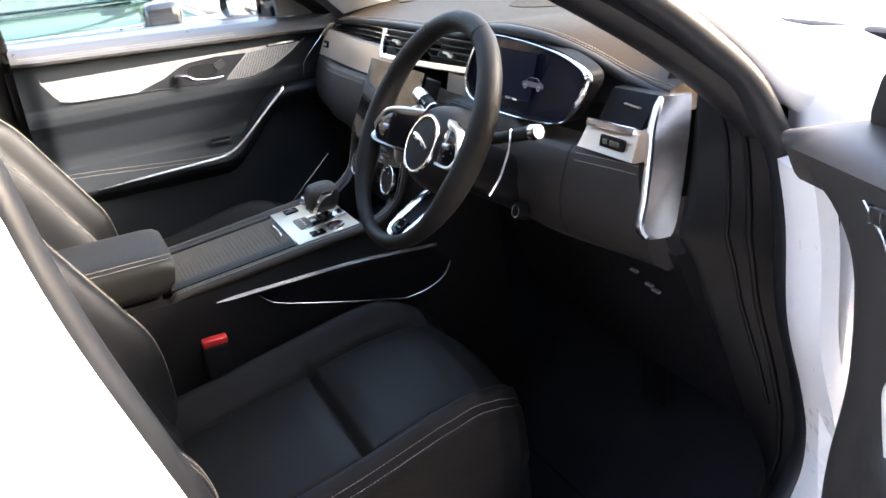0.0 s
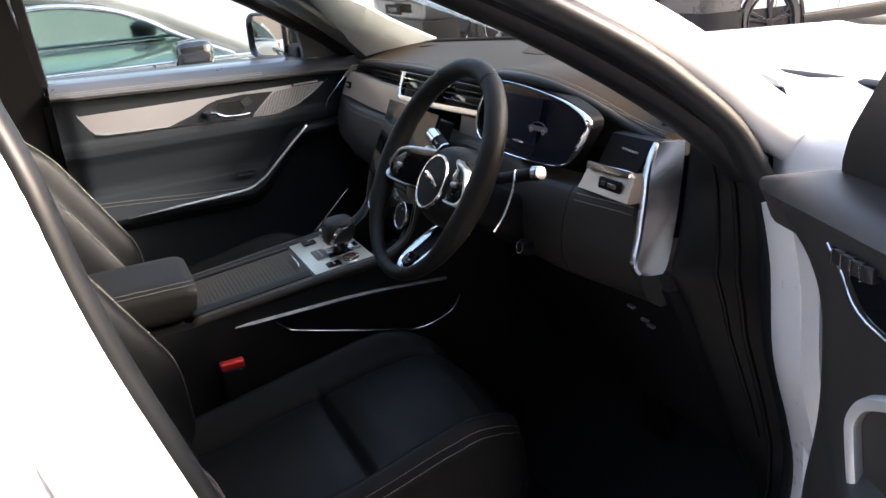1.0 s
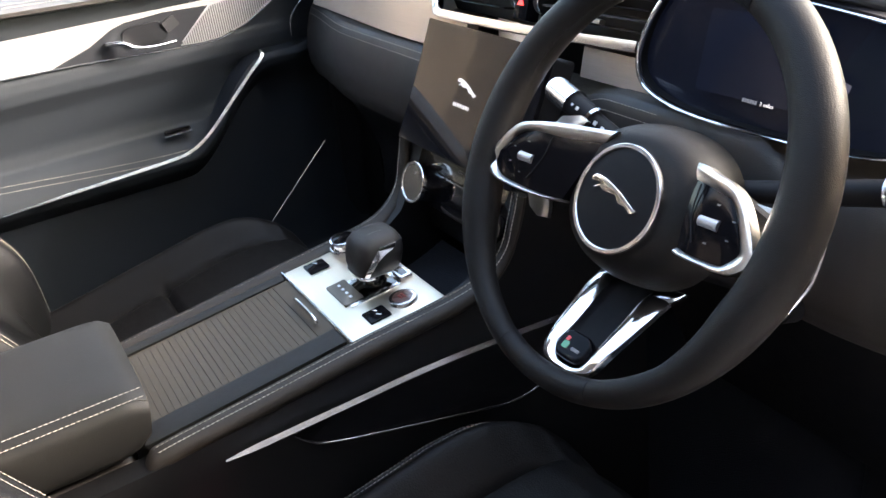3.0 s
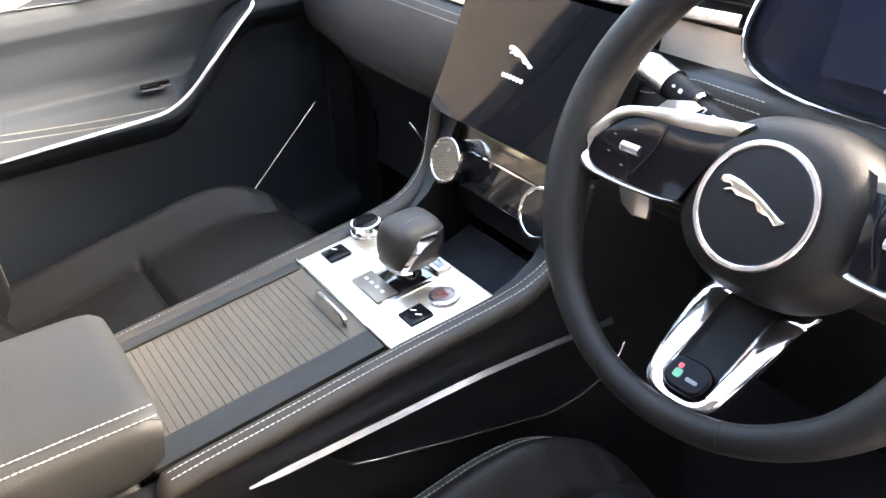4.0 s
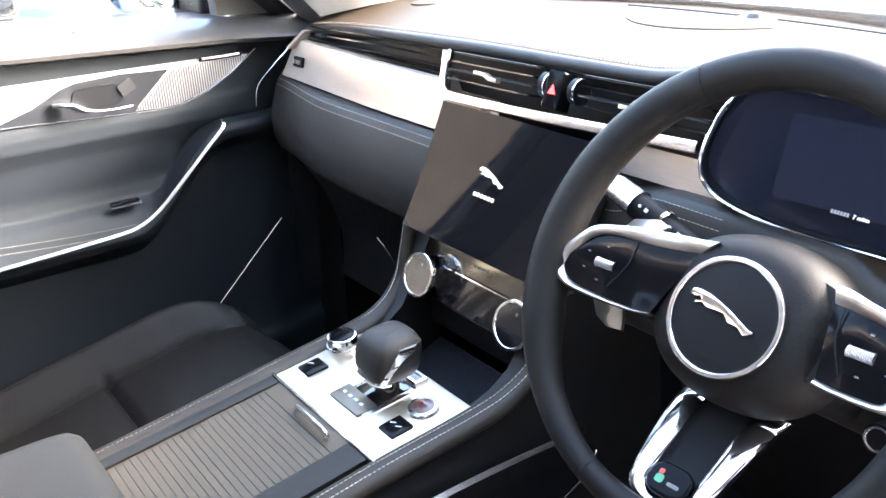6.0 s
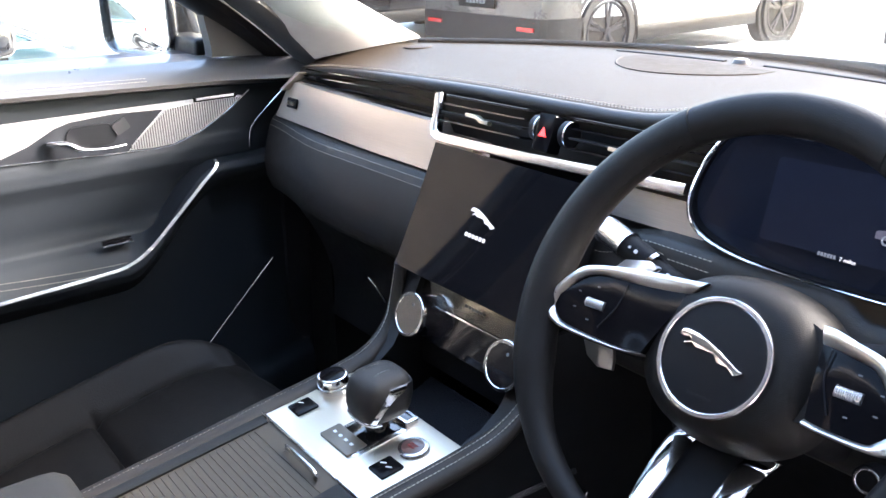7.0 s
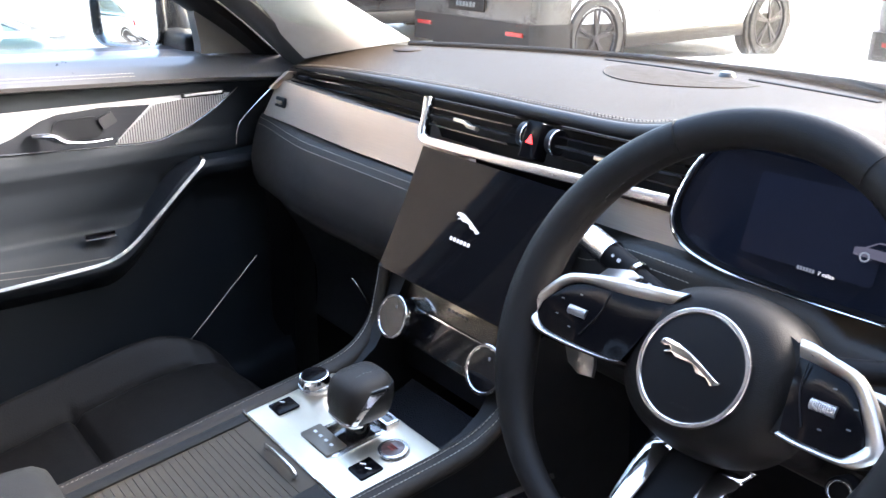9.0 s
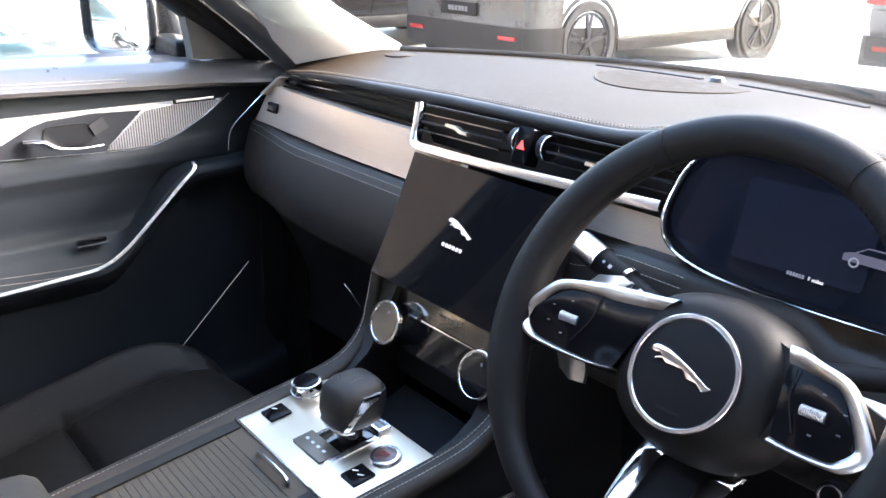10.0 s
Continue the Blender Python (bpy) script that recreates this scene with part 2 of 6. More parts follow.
def slab(fn, nu, nv, off):
    """A closed sheet: fn(u, v) for u, v in 0..1, with the other side moved by off (a vector or a function)."""
    bm = bmesh.new()
    A, B = [], []
    for i in range(nu + 1):
        ra, rb = [], []
        for j in range(nv + 1):
            p = Vector(fn(i / nu, j / nv))
            o = Vector(off(i / nu, j / nv)) if callable(off) else Vector(off)
            ra.append(bm.verts.new(p))
            rb.append(bm.verts.new(p + o))
        A.append(ra)
        B.append(rb)
    for i in range(nu):
        for j in range(nv):
            bm.faces.new((A[i][j], A[i + 1][j], A[i + 1][j + 1], A[i][j + 1]))
            bm.faces.new((B[i][j], B[i][j + 1], B[i + 1][j + 1], B[i + 1][j]))
    for i in range(nu):
        bm.faces.new((A[i][0], B[i][0], B[i + 1][0], A[i + 1][0]))
        bm.faces.new((A[i][nv], A[i + 1][nv], B[i + 1][nv], B[i][nv]))
    for j in range(nv):
        bm.faces.new((A[0][j], A[0][j + 1], B[0][j + 1], B[0][j]))
        bm.faces.new((A[nu][j], B[nu][j], B[nu][j + 1], A[nu][j + 1]))
    return bm


def prism(poly, m, depth, bevel=0.0, seg=2):
    """A flat polygon (x, y) of that depth below its face, placed by the matrix m."""
    bm = bmesh.new()
    f = bm.faces.new([bm.verts.new((x, y, 0)) for x, y in poly])
    r = bmesh.ops.extrude_face_region(bm, geom=[f])
    bmesh.ops.translate(bm, verts=[v for v in r["geom"] if isinstance(v, bmesh.types.BMVert)], vec=(0, 0, -depth))
    bmesh.ops.recalc_face_normals(bm, faces=bm.faces)
    if bevel:
        top = [e for e in bm.edges if all(abs(v.co.z) < 1e-6 for v in e.verts)]
        bmesh.ops.bevel(bm, geom=top, offset=bevel, segments=seg, affect="EDGES", profile=0.6)
    bm.transform(m)
    return bm


def disc(r, depth, m, bevel=0.001, sides=40, r2=None):
    bm = bmesh.new()
    bmesh.ops.create_cone(bm, cap_ends=True, segments=sides, radius1=r2 or r, radius2=r, depth=depth, matrix=Matrix.Translation((0, 0, -depth / 2)))
    if bevel:
        top = [e for e in bm.edges if all(v.co.z > -1e-5 for v in e.verts)]
        bmesh.ops.bevel(bm, geom=top, offset=bevel, segments=2, affect="EDGES", profile=0.6)
    bm.transform(m)
    return bm


def ring(r0, r1, depth, m, sides=48):
    bm = bmesh.new()
    prof = [(r0, -depth), (r0, -0.15 * depth), (r0 + 0.2 * (r1 - r0), 0), (r1 - 0.2 * (r1 - r0), 0), (r1, -0.15 * depth), (r1, -depth)]
    R = []
    for i in range(sides):
        a = 2 * math.pi * i / sides
        R.append([bm.verts.new((r * math.cos(a), r * math.sin(a), z)) for r, z in prof])
    for i in range(sides):
        a, b = R[i], R[(i + 1) % sides]
        for j in range(len(prof)):
            bm.faces.new((a[j], a[(j + 1) % len(prof)], b[(j + 1) % len(prof)], b[j]))
    bm.transform(m)
    return bm


def stitches(pts, length=0.0042, gap=0.0012, r=0.00048, lift=(0, 0, 0)):
    """A run of short threads along a path."""
    P = [Vector(p) + Vector(lift) for p in pts]
    bm = bmesh.new()
    acc = 0.0
    d = [0.0]
    for a, b in zip(P, P[1:]):
        d.append(d[-1] + (b - a).length)

    def at(s):
        for i in range(len(P) - 1):
            if s <= d[i + 1]:
                return P[i].lerp(P[i + 1], (s - d[i]) / max(d[i + 1] - d[i], 1e-9))
        return P[-1]
    s = 0.0
    while s + length < d[-1]:
        a, b = at(s), at(s + length)
        t = (b - a).normalized()
        x = t.cross(Vector((0.31, 0.2, 0.93))).normalized() * r
        y = t.cross(x).normalized() * r
        mid = (a + b) / 2
        ring0 = [bm.verts.new(a + v * 0.5) for v in (x, y, -x, -y)]
        ring1 = [bm.verts.new(mid + v * 1.2) for v in (x, y, -x, -y)]
        ring2 = [bm.verts.new(b + v * 0.5) for v in (x, y, -x, -y)]
        for p, q in ((ring0, ring1), (ring1, ring2)):
            for j in range(4):
                bm.faces.new((p[j], p[(j + 1) % 4], q[(j + 1) % 4], q[j]))
        s += length + gap
    return bm


def smoothstep(a, b, x):
    t = min(max((x - a) / (b - a), 0.0), 1.0)
    return t * t * (3 - 2 * t)


def interp(tab, x):
    """Linear in a table of (x, value or tuple)."""
    if x <= tab[0][0]:
        return tab[0][1]
    for (a, va), (b, vb) in zip(tab, tab[1:]):
        if x <= b:
            k = (x - a) / (b - a)
            if isinstance(va, tuple):
                return tuple(p + (q - p) * k for p, q in zip(va, vb))
            return va + (vb - va) * k
    return tab[-1][1]


def frame_at(o, x, y):
    """A matrix with its origin at o and its first two axes along x and y."""
    x = Vector(x).normalized()
    y = Vector(y)
    z = x.cross(y).normalized()
    y = z.cross(x)
    return Matrix(((x.x, y.x, z.x, o[0]), (x.y, y.y, z.y, o[1]), (x.z, y.z, z.z, o[2]), (0, 0, 0, 1)))


def rrect(w, h, r, n=5):
    out = []
    for cx, cy, a0 in ((w / 2 - r, h / 2 - r, 0), (-w / 2 + r, h / 2 - r, 90), (-w / 2 + r, -h / 2 + r, 180), (w / 2 - r, -h / 2 + r, 270)):
        for i in range(n + 1):
            a = radians(a0 + 90 * i / n)
            out.append((cx + r * math.cos(a), cy + r * math.sin(a)))
    return out


def cat_polygon(s):
    """A plain leaping shape, s long: the badge as a simple silhouette."""
    back = [(-0.53, 0.12), (-0.50, 0.19), (-0.44, 0.215), (-0.37, 0.21), (-0.25, 0.195), (-0.10, 0.145), (0.10, 0.07), (0.26, -0.01), (0.41, -0.08), (0.47, -0.085), (0.46, -0.11)]
    belly = [(0.40, -0.15), (0.35, -0.165), (0.25, -0.095), (0.10, -0.085), (0.02, 0.005), (-0.06, 0.015), (-0.24, 0.01), (-0.32, 0.055), (-0.43, 0.015), (-0.42, 0.045), (-0.34, 0.085), (-0.38, 0.115), (-0.45, 0.105)]
    return [(x * s, y * s) for x, y in back + belly]


# ---- ground and far setting ----
tagged(part("ground", slab(lambda u, v: (-400 + 800 * u, -400 + 800 * v, 0.0), 8, 8, (0, 0, -0.3)), CONCRETE, None, "pale sunlit concrete forecourt under the parked cars"), kind="structure", category="ground")


def far_building(c, sx, sy, h, floors, rows, RENDERW=RENDERW, label="pale rendered low building with dark strip windows"):
    b = thing("showroom_building", (c[0], c[1], 0), label, "building")
    part("wall", box((c[0], c[1], h / 2), (sx, sy, h), 0.03), RENDERW, b)
    part("roof", box((c[0], c[1], h + 0.15), (sx + 0.6, sy + 0.6, 0.3), 0.05), RENDERW, b)
    for f in range(floors):
        z = 1.6 + f * 3.2
        for i in range(rows):
            x = c[0] - sx / 2 + sx * (i + 0.5) / rows
            w = part("window", box((x, c[1] - sy / 2 - 0.02, z), (sx / rows * 0.8, 0.12, 1.7), 0.03), DARKWIN, b)
            part("sill", box((x, c[1] - sy / 2 - 0.09, z - 0.92), (sx / rows * 0.85, 0.16, 0.08), 0.02), RENDERW, w)
    return b


far_building((-26, 46), 60, 10, 7.2, 2, 12)
# added out of view: gives the touchscreen a dark brown reflection
far_building((-22, -22), 16, 26, 9.0, 2, 4, BRICK, "unseen brown building added for the screen to reflect")
# added out of view: keeps low sky light off the driver's side
far_building((8.2, -5.5), 7, 16, 8.5, 2, 3, BRICK, "unseen brown building added to block light from the driver's side")

# ---- the car's shell ----
# opening of the driver's door: the edge that carries the seal
A_EDGE = [(0.64, -0.42, 1.50), (0.70, -0.25, 1.43), (0.76, -0.11, 1.37), (0.79, -0.033, 1.329), (0.80, 0.074, 1.267), (0.80, 0.154, 1.21), (0.80, 0.223, 1.151), (0.80, 0.261, 1.093), (0.80, 0.286, 1.049),
          (0.80, 0.305, 0.958), (0.80, 0.315, 0.827), (0.80, 0.348, 0.707), (0.80, 0.364, 0.623), (0.80, 0.351, 0.547), (0.80, 0.29, 0.47), (0.80, 0.18, 0.43)]
B_EDGE = [(0.80, -0.30, 0.43), (0.80, -0.37, 0.50), (0.80, -0.41, 0.62), (0.80, -0.445, 0.78), (0.80, -0.468, 0.86), (0.80, -0.518, 1.03), (0.80, -0.542, 1.134), (0.79, -0.562, 1.25), (0.75, -0.60, 1.38), (0.66, -0.62, 1.48)]
OPENING = curve(A_EDGE + B_EDGE, 6, closed=True)
shell = thing("car_body", (0, 0, 0.3), "white painted car body shell with open driver's doorway", "car body")
part("door_seal", sweep([p + Vector((0.016 * smoothstep(0.70, 0.80, p.x), -0.004, 0)) for p in OPENING], 0.017, 0.023, (1, 0, 0), closed=True, sides=14), RUBBER, shell, "glossy black rubber door seal")


part("pillar_seal", sweep([p + Vector((0.012, -0.022, 0)) for p in curve(B_EDGE[1:-1], 6)], 0.026, 0.030, (1, 0, 0), sides=14), RUBBER, shell, "satin black middle pillar cover")


def jamb(edge, outx, dy, name, label):
    """The painted return between the seal and the outer skin."""
    P = curve(edge, 5)

    def f(u, v):
        p = P[round(u * (len(P) - 1))]
        d = dy(p.z)
        x = p.x + 0.034 + (outx(p.z) - p.x - 0.034) * v
        return (x, p.y + d * (v ** 0.8), p.z)
    return part(name, slab(f, len(P) - 1, 5, lambda u, v: (0.0, 0.03 * (1 if dy(1.0) > -0.2 and edge is A_EDGE else -1), 0)), WHITE, shell, label)


part("wing_corner", box((0.876, 0.370, 1.075), (0.165, 0.15, 0.125), 0.035, 3), WHITE, shell)
jamb(A_EDGE[8:], lambda z: 0.915, lambda z: -0.030, "front_door_jamb", "white painted door jamb behind the seal")
jamb(B_EDGE, lambda z: interp([(0.4, 0.93), (1.0, 0.95), (1.15, 0.92), (1.48, 0.76)], z), lambda z: -0.05, "center_door_jamb", "white painted jamb of the middle pillar")
part("grommet", merge(disc(0.011, 0.012, frame_at((0.876, 0.302, 0.830), (1, 0, 0), (0, 0, 1)), 0.003, 20), disc(0.006, 0.010, frame_at((0.876, 0.294, 0.830), (1, 0, 0), (0, 0, 1)), 0.002, 16)), RUBBER, shell, "black rubber grommet in the jamb")
# outer skin: front wing, bonnet, rear door, sill, roof
for s in (1, -1):
    part("front_wing", slab(lambda u, v: (s * (0.93 - 0.05 * u ** 2 - 0.02 * math.sin(v * 3.1)), 0.30 + 1.5 * u, 0.45 + (0.60 - 0.12 * u * u) * v), 14, 10, (-s * 0.03, 0, 0)), WHITE, shell)
    part("rear_door", slab(lambda u, v: (s * (interp([(0, 0.93), (0.55, 0.965), (0.75, 0.95), (1.0, 0.93)], v)), (-0.40 - 0.16 * v) - 1.05 * u, 0.36 + 0.80 * v), 10, 12, (-s * 0.06, 0, 0)), WHITE, shell, "white painted rear door")
    part("rear_window", slab(lambda u, v: (s * (0.91 - 0.22 * v * v), -0.64 - 0.9 * u, 1.17 + 0.33 * v), 6, 6, (-s * 0.004, 0, 0)), PRIVACY, shell)
    part("center_pillar", slab(lambda u, v: (s * interp([(0, 0.80), (0.6, 0.79), (1.0, 0.66)], v), -0.48 - 0.10 * u - 0.13 * v, 0.45 + 1.04 * v), 4, 12, (s * 0.10, 0, 0)), PLASTIC if s > 0 else DARK, shell, "black plastic covered middle pillar")
    part("side_sill", box((s * 0.86, -0.55, 0.36), (0.15, 2.0, 0.16), 0.03), WHITE, shell)
    part("sill_plate", box((s * 0.845, -0.1, 0.445), (0.07, 0.7, 0.008), 0.003), ALU_Y, shell)
    part("quarter_panel", slab(lambda u, v: (s * (0.93 - 0.1 * u * u), -1.6 - 0.75 * u, 0.36 + 0.8 * v), 6, 6, (-s * 0.05, 0, 0)), WHITE, shell)
    part("roof_rail", sweep(curve([(s * 0.74, -0.18, 1.40), (s * 0.67, -0.5, 1.52), (s * 0.64, -1.0, 1.565), (s * 0.62, -1.6, 1.55), (s * 0.60, -2.2, 1.45)], 6), 0.05, 0.04, (0, 0, 1), sides=10), PILLAR, shell)
part("bonnet", slab(lambda u, v: ((2 * u - 1) * 0.90, max(0.81 - 0.75 * ((2 * u - 1) * 0.9) ** 2, 0.30) * (1 - v) + 1.85 * v, 1.095 - 0.075 * v - 0.05 * (2 * u - 1) ** 4 + 0.012 * math.exp(-((abs(2 * u - 1) - 0.55) / 0.06) ** 2)), 40, 12, (0, 0, -0.03)), WHITE, shell, "white painted bonnet with raised creases")
part("scuttle", slab(lambda u, v: ((2 * u - 1) * 0.48, (0.70 - 0.72 * ((2 * u - 1) * 0.48) ** 2) + 0.14 * v, 1.135 - 0.05 * v), 20, 4, (0, 0, -0.03)), PLASTIC, shell, "black plastic cowl below the windscreen")
part("wiper", sweep(curve([(0.20, 0.76, 1.125), (0.0, 0.78, 1.12), (-0.3, 0.76, 1.125)], 6), 0.010, 0.007), PLASTIC, shell)
part("front_end", box((0, 1.86, 0.68), (1.7, 0.12, 0.62), 0.05, 3), WHITE, shell)
part("bulkhead", box((0, 0.80, 0.70), (1.56, 0.05, 0.78), 0.01), DARK, shell)
part("roof", slab(lambda u, v: ((2 * u - 1) * 0.64, -0.44 - 1.8 * v, 1.60 - 0.07 * (2 * u - 1) ** 2 - 0.10 * (2 * v - 0.8) ** 2), 12, 10, (0, 0, 0.03)), WHITE, shell)
part("headliner", slab(lambda u, v: ((2 * u - 1) * 0.63, -0.46 - 1.74 * v, 1.572 - 0.06 * (2 * u - 1) ** 2 - 0.10 * (2 * v - 0.8) ** 2), 12, 10, (0, 0, 0.012)), PILLAR, shell)
part("tailgate", slab(lambda u, v: ((2 * u - 1) * 0.80, -2.34 + 0.2 * v, 0.36 + 0.8 * v), 8, 6, (0, -0.05, 0)), WHITE, shell)
part("rear_screen", slab(lambda u, v: ((2 * u - 1) * (0.72 - 0.1 * v), -2.16 - 0.02 * v + 0.15 * v, 1.16 + 0.30 * v), 6, 5, (0, -0.004, 0)), PRIVACY, shell)
for x in (0.84, -0.84):
    for y in (1.20, -1.62):
        tyre = part("wheel", ring(0.24, 0.38, 0.24, frame_at((x + (0.12 if x > 0 else -0.12), y, 0.38), (0, 1, 0), (0, 0, 1) if x > 0 else (0, 0, -1)), 36), TYRE, shell)
        part("rim", disc(0.25, 0.05, frame_at((x + (0.10 if x > 0 else -0.10), y, 0.38), (0, 1, 0), (0, 0, 1) if x > 0 else (0, 0, -1))), ALLOY, tyre)
part("car_floor", box((0, -0.75, 0.30), (1.60, 3.1, 0.04), 0.01), CARPET, shell, "black carpeted car floor")
part("footwell_carpet", slab(lambda u, v: (-0.78 + 1.56 * u, 0.20 + 0.46 * v, 0.325 + 0.36 * v ** 1.6), 8, 8, (0, 0, -0.02)), CARPET, shell)
for s in (-1,):
    part("kick_panel", slab(lambda u, v: (s * (0.775 - 0.04 * v), 0.22 + 0.42 * u, 0.42 + 0.60 * v), 6, 6, (s * 0.02, 0, 0)), CARPET, shell, "black footwell side trim")
# windscreen and its pillars
WS = lambda u, v: ((2 * u - 1) * (0.64 - 0.08 * v), (0.71 - 0.76 * ((2 * u - 1) * 0.60) ** 2) - (1.12 - 0.20 * abs(2 * u - 1) ** 2) * v, 1.12 + 0.42 * v - 0.03 * (2 * u - 1) ** 2)
pane = part("windscreen", slab(WS, 20, 14, (0, 0.003, 0.004)), CLEAR, shell, "clear curved windscreen")
pane.visible_shadow = False
part("windscreen_band", sweep([Vector((x, 0.69 - 0.76 * x * x, 1.1425)) for x in np.linspace(-0.58, 0.60, 40)], 0.011, 0.006, taper=lambda k: 0.85 + 2.6 * smoothstep(0.40, 0.95, k)), DARK, shell, "black band along the foot of the windscreen")
for s in (1, -1):
    # inner trim of the pillar, a broad pale sheet that narrows upward
    INN = curve([(0.618, 0.40, 1.140), (0.630, 0.30, 1.205), (0.640, 0.20, 1.270), (0.632, -0.05, 1.405), (0.61, -0.42, 1.52)] if s > 0 else [(s * 0.578, 0.435, 1.147), (s * 0.580, 0.311, 1.214), (s * 0.580, 0.209, 1.277), (s * 0.572, -0.05, 1.415), (s * 0.56, -0.42, 1.53)], 6)
    OUT = curve([(s * 0.650, 0.245, 1.122), (s * 0.695, 0.235, 1.185), (s * 0.712, 0.185, 1.235), (s * 0.705, -0.02, 1.365), (s * 0.655, -0.42, 1.50)], 6)

    if s < 0:
        OUT = curve([(-0.655, 0.258, 1.120), (-0.66, 0.214, 1.168), (-0.66, 0.166, 1.224), (-0.655, 0.03, 1.355), (-0.63, -0.42, 1.515)], 6)

    def pil(u, v):
        i = round(u * (len(INN) - 1))
        p = INN[i].lerp(OUT[i], v)
        return p + Vector((-s * 0.018, -0.012, 0.004)) * math.sin(math.pi * v)
    part("pillar_trim", slab(pil, 24, 8, (s * 0.03, 0.02, 0)), PILLAR if s < 0 else PILLAR_BLACK, shell, "pale cloth windscreen pillar trim" if s < 0 else "black windscreen pillar trim")
    part("pillar_frame", sweep(curve([(s * 0.775, 0.285, 1.08), (s * 0.775, 0.19, 1.165), (s * 0.765, 0.08, 1.245), (s * 0.745, -0.06, 1.33), (s * 0.70, -0.25, 1.425), (s * 0.65, -0.45, 1.50)], 6), 0.036, 0.026, (0, 0, 1), sides=12), PILLAR_BLACK, shell, "black window pillar frame")
    part("pillar_skin", sweep(curve([(s * 0.83, 0.36, 1.09), (s * 0.815, 0.26, 1.165), (s * 0.80, 0.16, 1.245), (s * 0.78, 0.02, 1.33), (s * 0.735, -0.18, 1.435), (s * 0.67, -0.42, 1.53)], 6), 0.030, 0.035, (0, 0, 1), sides=12), WHITE, shell, "white painted outer windscreen pillar")

part("pillar_foot", loft([[(-0.655, 0.262, z), (-0.655, 0.40, z), (-0.80, 0.40, z), (-0.80, 0.275, z)] for z in (0.45, 0.80, 1.02, 1.085)] + [[(-0.655, 0.275, 1.112), (-0.655, 0.39, 1.118), (-0.78, 0.39, 1.118), (-0.78, 0.285, 1.112)]]), COVER, shell, "black trim at the foot of the windscreen pillar")
part("pillar_cover", sweep(curve([(-0.705, 0.30, 1.105), (-0.700, 0.262, 1.138), (-0.700, 0.215, 1.182), (-0.698, 0.155, 1.232), (-0.690, 0.03, 1.325), (-0.665, -0.20, 1.44), (-0.64, -0.42, 1.51)], 6), 0.046, 0.026, (0, 0, 1), sides=14), SAIL, shell, "inner cover of the windscreen pillar, greyed for haze")

# ---- the dashboard ----
EDGE = curve([(-0.665, 0.232, 1.106), (-0.5, 0.215, 1.125), (-0.2, 0.207, 1.140), (0.0, 0.205, 1.144), (0.12, 0.203, 1.148), (0.2, 0.195, 1.163), (0.28, 0.185, 1.175), (0.36, 0.182, 1.178), (0.43, 0.195, 1.170),
              (0.49, 0.222, 1.147), (0.546, 0.248, 1.1175), (0.60, 0.253, 1.106), (0.640, 0.255, 1.101)], 6)


def edge_at(x):
    for a, b in zip(EDGE, EDGE[1:]):
        if x <= b.x:
            return a.lerp(b, min(max((x - a.x) / max(b.x - a.x, 1e-6), 0), 1))
    return EDGE[-1].copy()


dash = thing("dashboard", (0, 0.4, 0.9), "black leather dashboard with champagne trim band and pale stitching", "dashboard")


def top(u, v):
    x = -0.665 + 1.305 * u
    e = edge_at(x)
    yb = max(0.70 - 0.76 * x * x, e.y + 0.06)
    y = e.y + (yb - e.y) * v
    z = e.z + (1.139 - e.z) * smoothstep(0.0, 0.85, v) + 0.004 * math.sin(math.pi * v)
    if v == 0:
        z -= 0.006
    return (x, y, z)


part("top_pad", slab(top, 90, 30, lambda u, v: (0, 0.035 * (1 - smoothstep(0, 0.3, v)), -0.03 + 0.012 * (1 - smoothstep(0, 0.3, v)))), LEATHER_TOP, dash, "dark leather dash top pad")
for k, dz in ((0.010, 0.0022), (0.016, 0.0026)):
    part("stitching", stitches([Vector(p) + Vector((0, k, dz + 0.0005)) for p in EDGE], 0.0042, 0.0012, 0.00048), THREAD, dash, "pale double stitching")
# rolled lip under the stitched edge
part("lip", sweep([p + Vector((0, 0.008, -0.0085)) for p in EDGE], 0.009, 0.0085, (0, 0, 1), sides=12), LEATHER, dash)
# dark recess that holds the vents
part("vent_recess", slab(lambda u, v: (-0.655 + 1.29 * u, edge_at(-0.655 + 1.29 * u).y + 0.030 - 0.012 * v, edge_at(-0.655 + 1.29 * u).z - 0.012 - (edge_at(-0.655 + 1.29 * u).z - 1.078) * v), 60, 6, (0, 0.04, 0)), PLASTIC, dash, "black recessed vent band")


def band(x0, x1, name, drop=1.0):
    prof = [(0.190, 1.0905), (0.184, 1.0895), (0.178, 1.075), (0.171, 1.055), (0.165, 1.038), (0.161, 1.0285), (0.167, 1.0245)]
    def f(u, v):
        i = v * (len(prof) - 1)
        a = min(int(i), len(prof) - 2)
        k = i - a
        y = prof[a][0] + (prof[a + 1][0] - prof[a][0]) * k
        z = prof[a][1] + (prof[a + 1][1] - prof[a][1]) * k
        x = x0 + (x1 - x0) * u
        z = 1.0245 + (z - 1.0245) * drop
        if x0 < 0:
            z = min(z, 1.071) if x > -0.205 else z
        sk = (1.09 - z) * 0.9
        if x < -0.55:
            x -= sk * (x + 0.55) / (-0.12) * 0.55
        if x > 0.55:
            x += sk * (x - 0.55) / 0.12 * 0.55
        return (x, y + 0.02 * smoothstep(0.3, 0.75, abs(x)) * (1 if x < 0 else 0.4), z)
    return part(name, slab(f, 40, 12, (0, 0.02, 0)), VENEER, dash, "champagne coloured satin trim band")


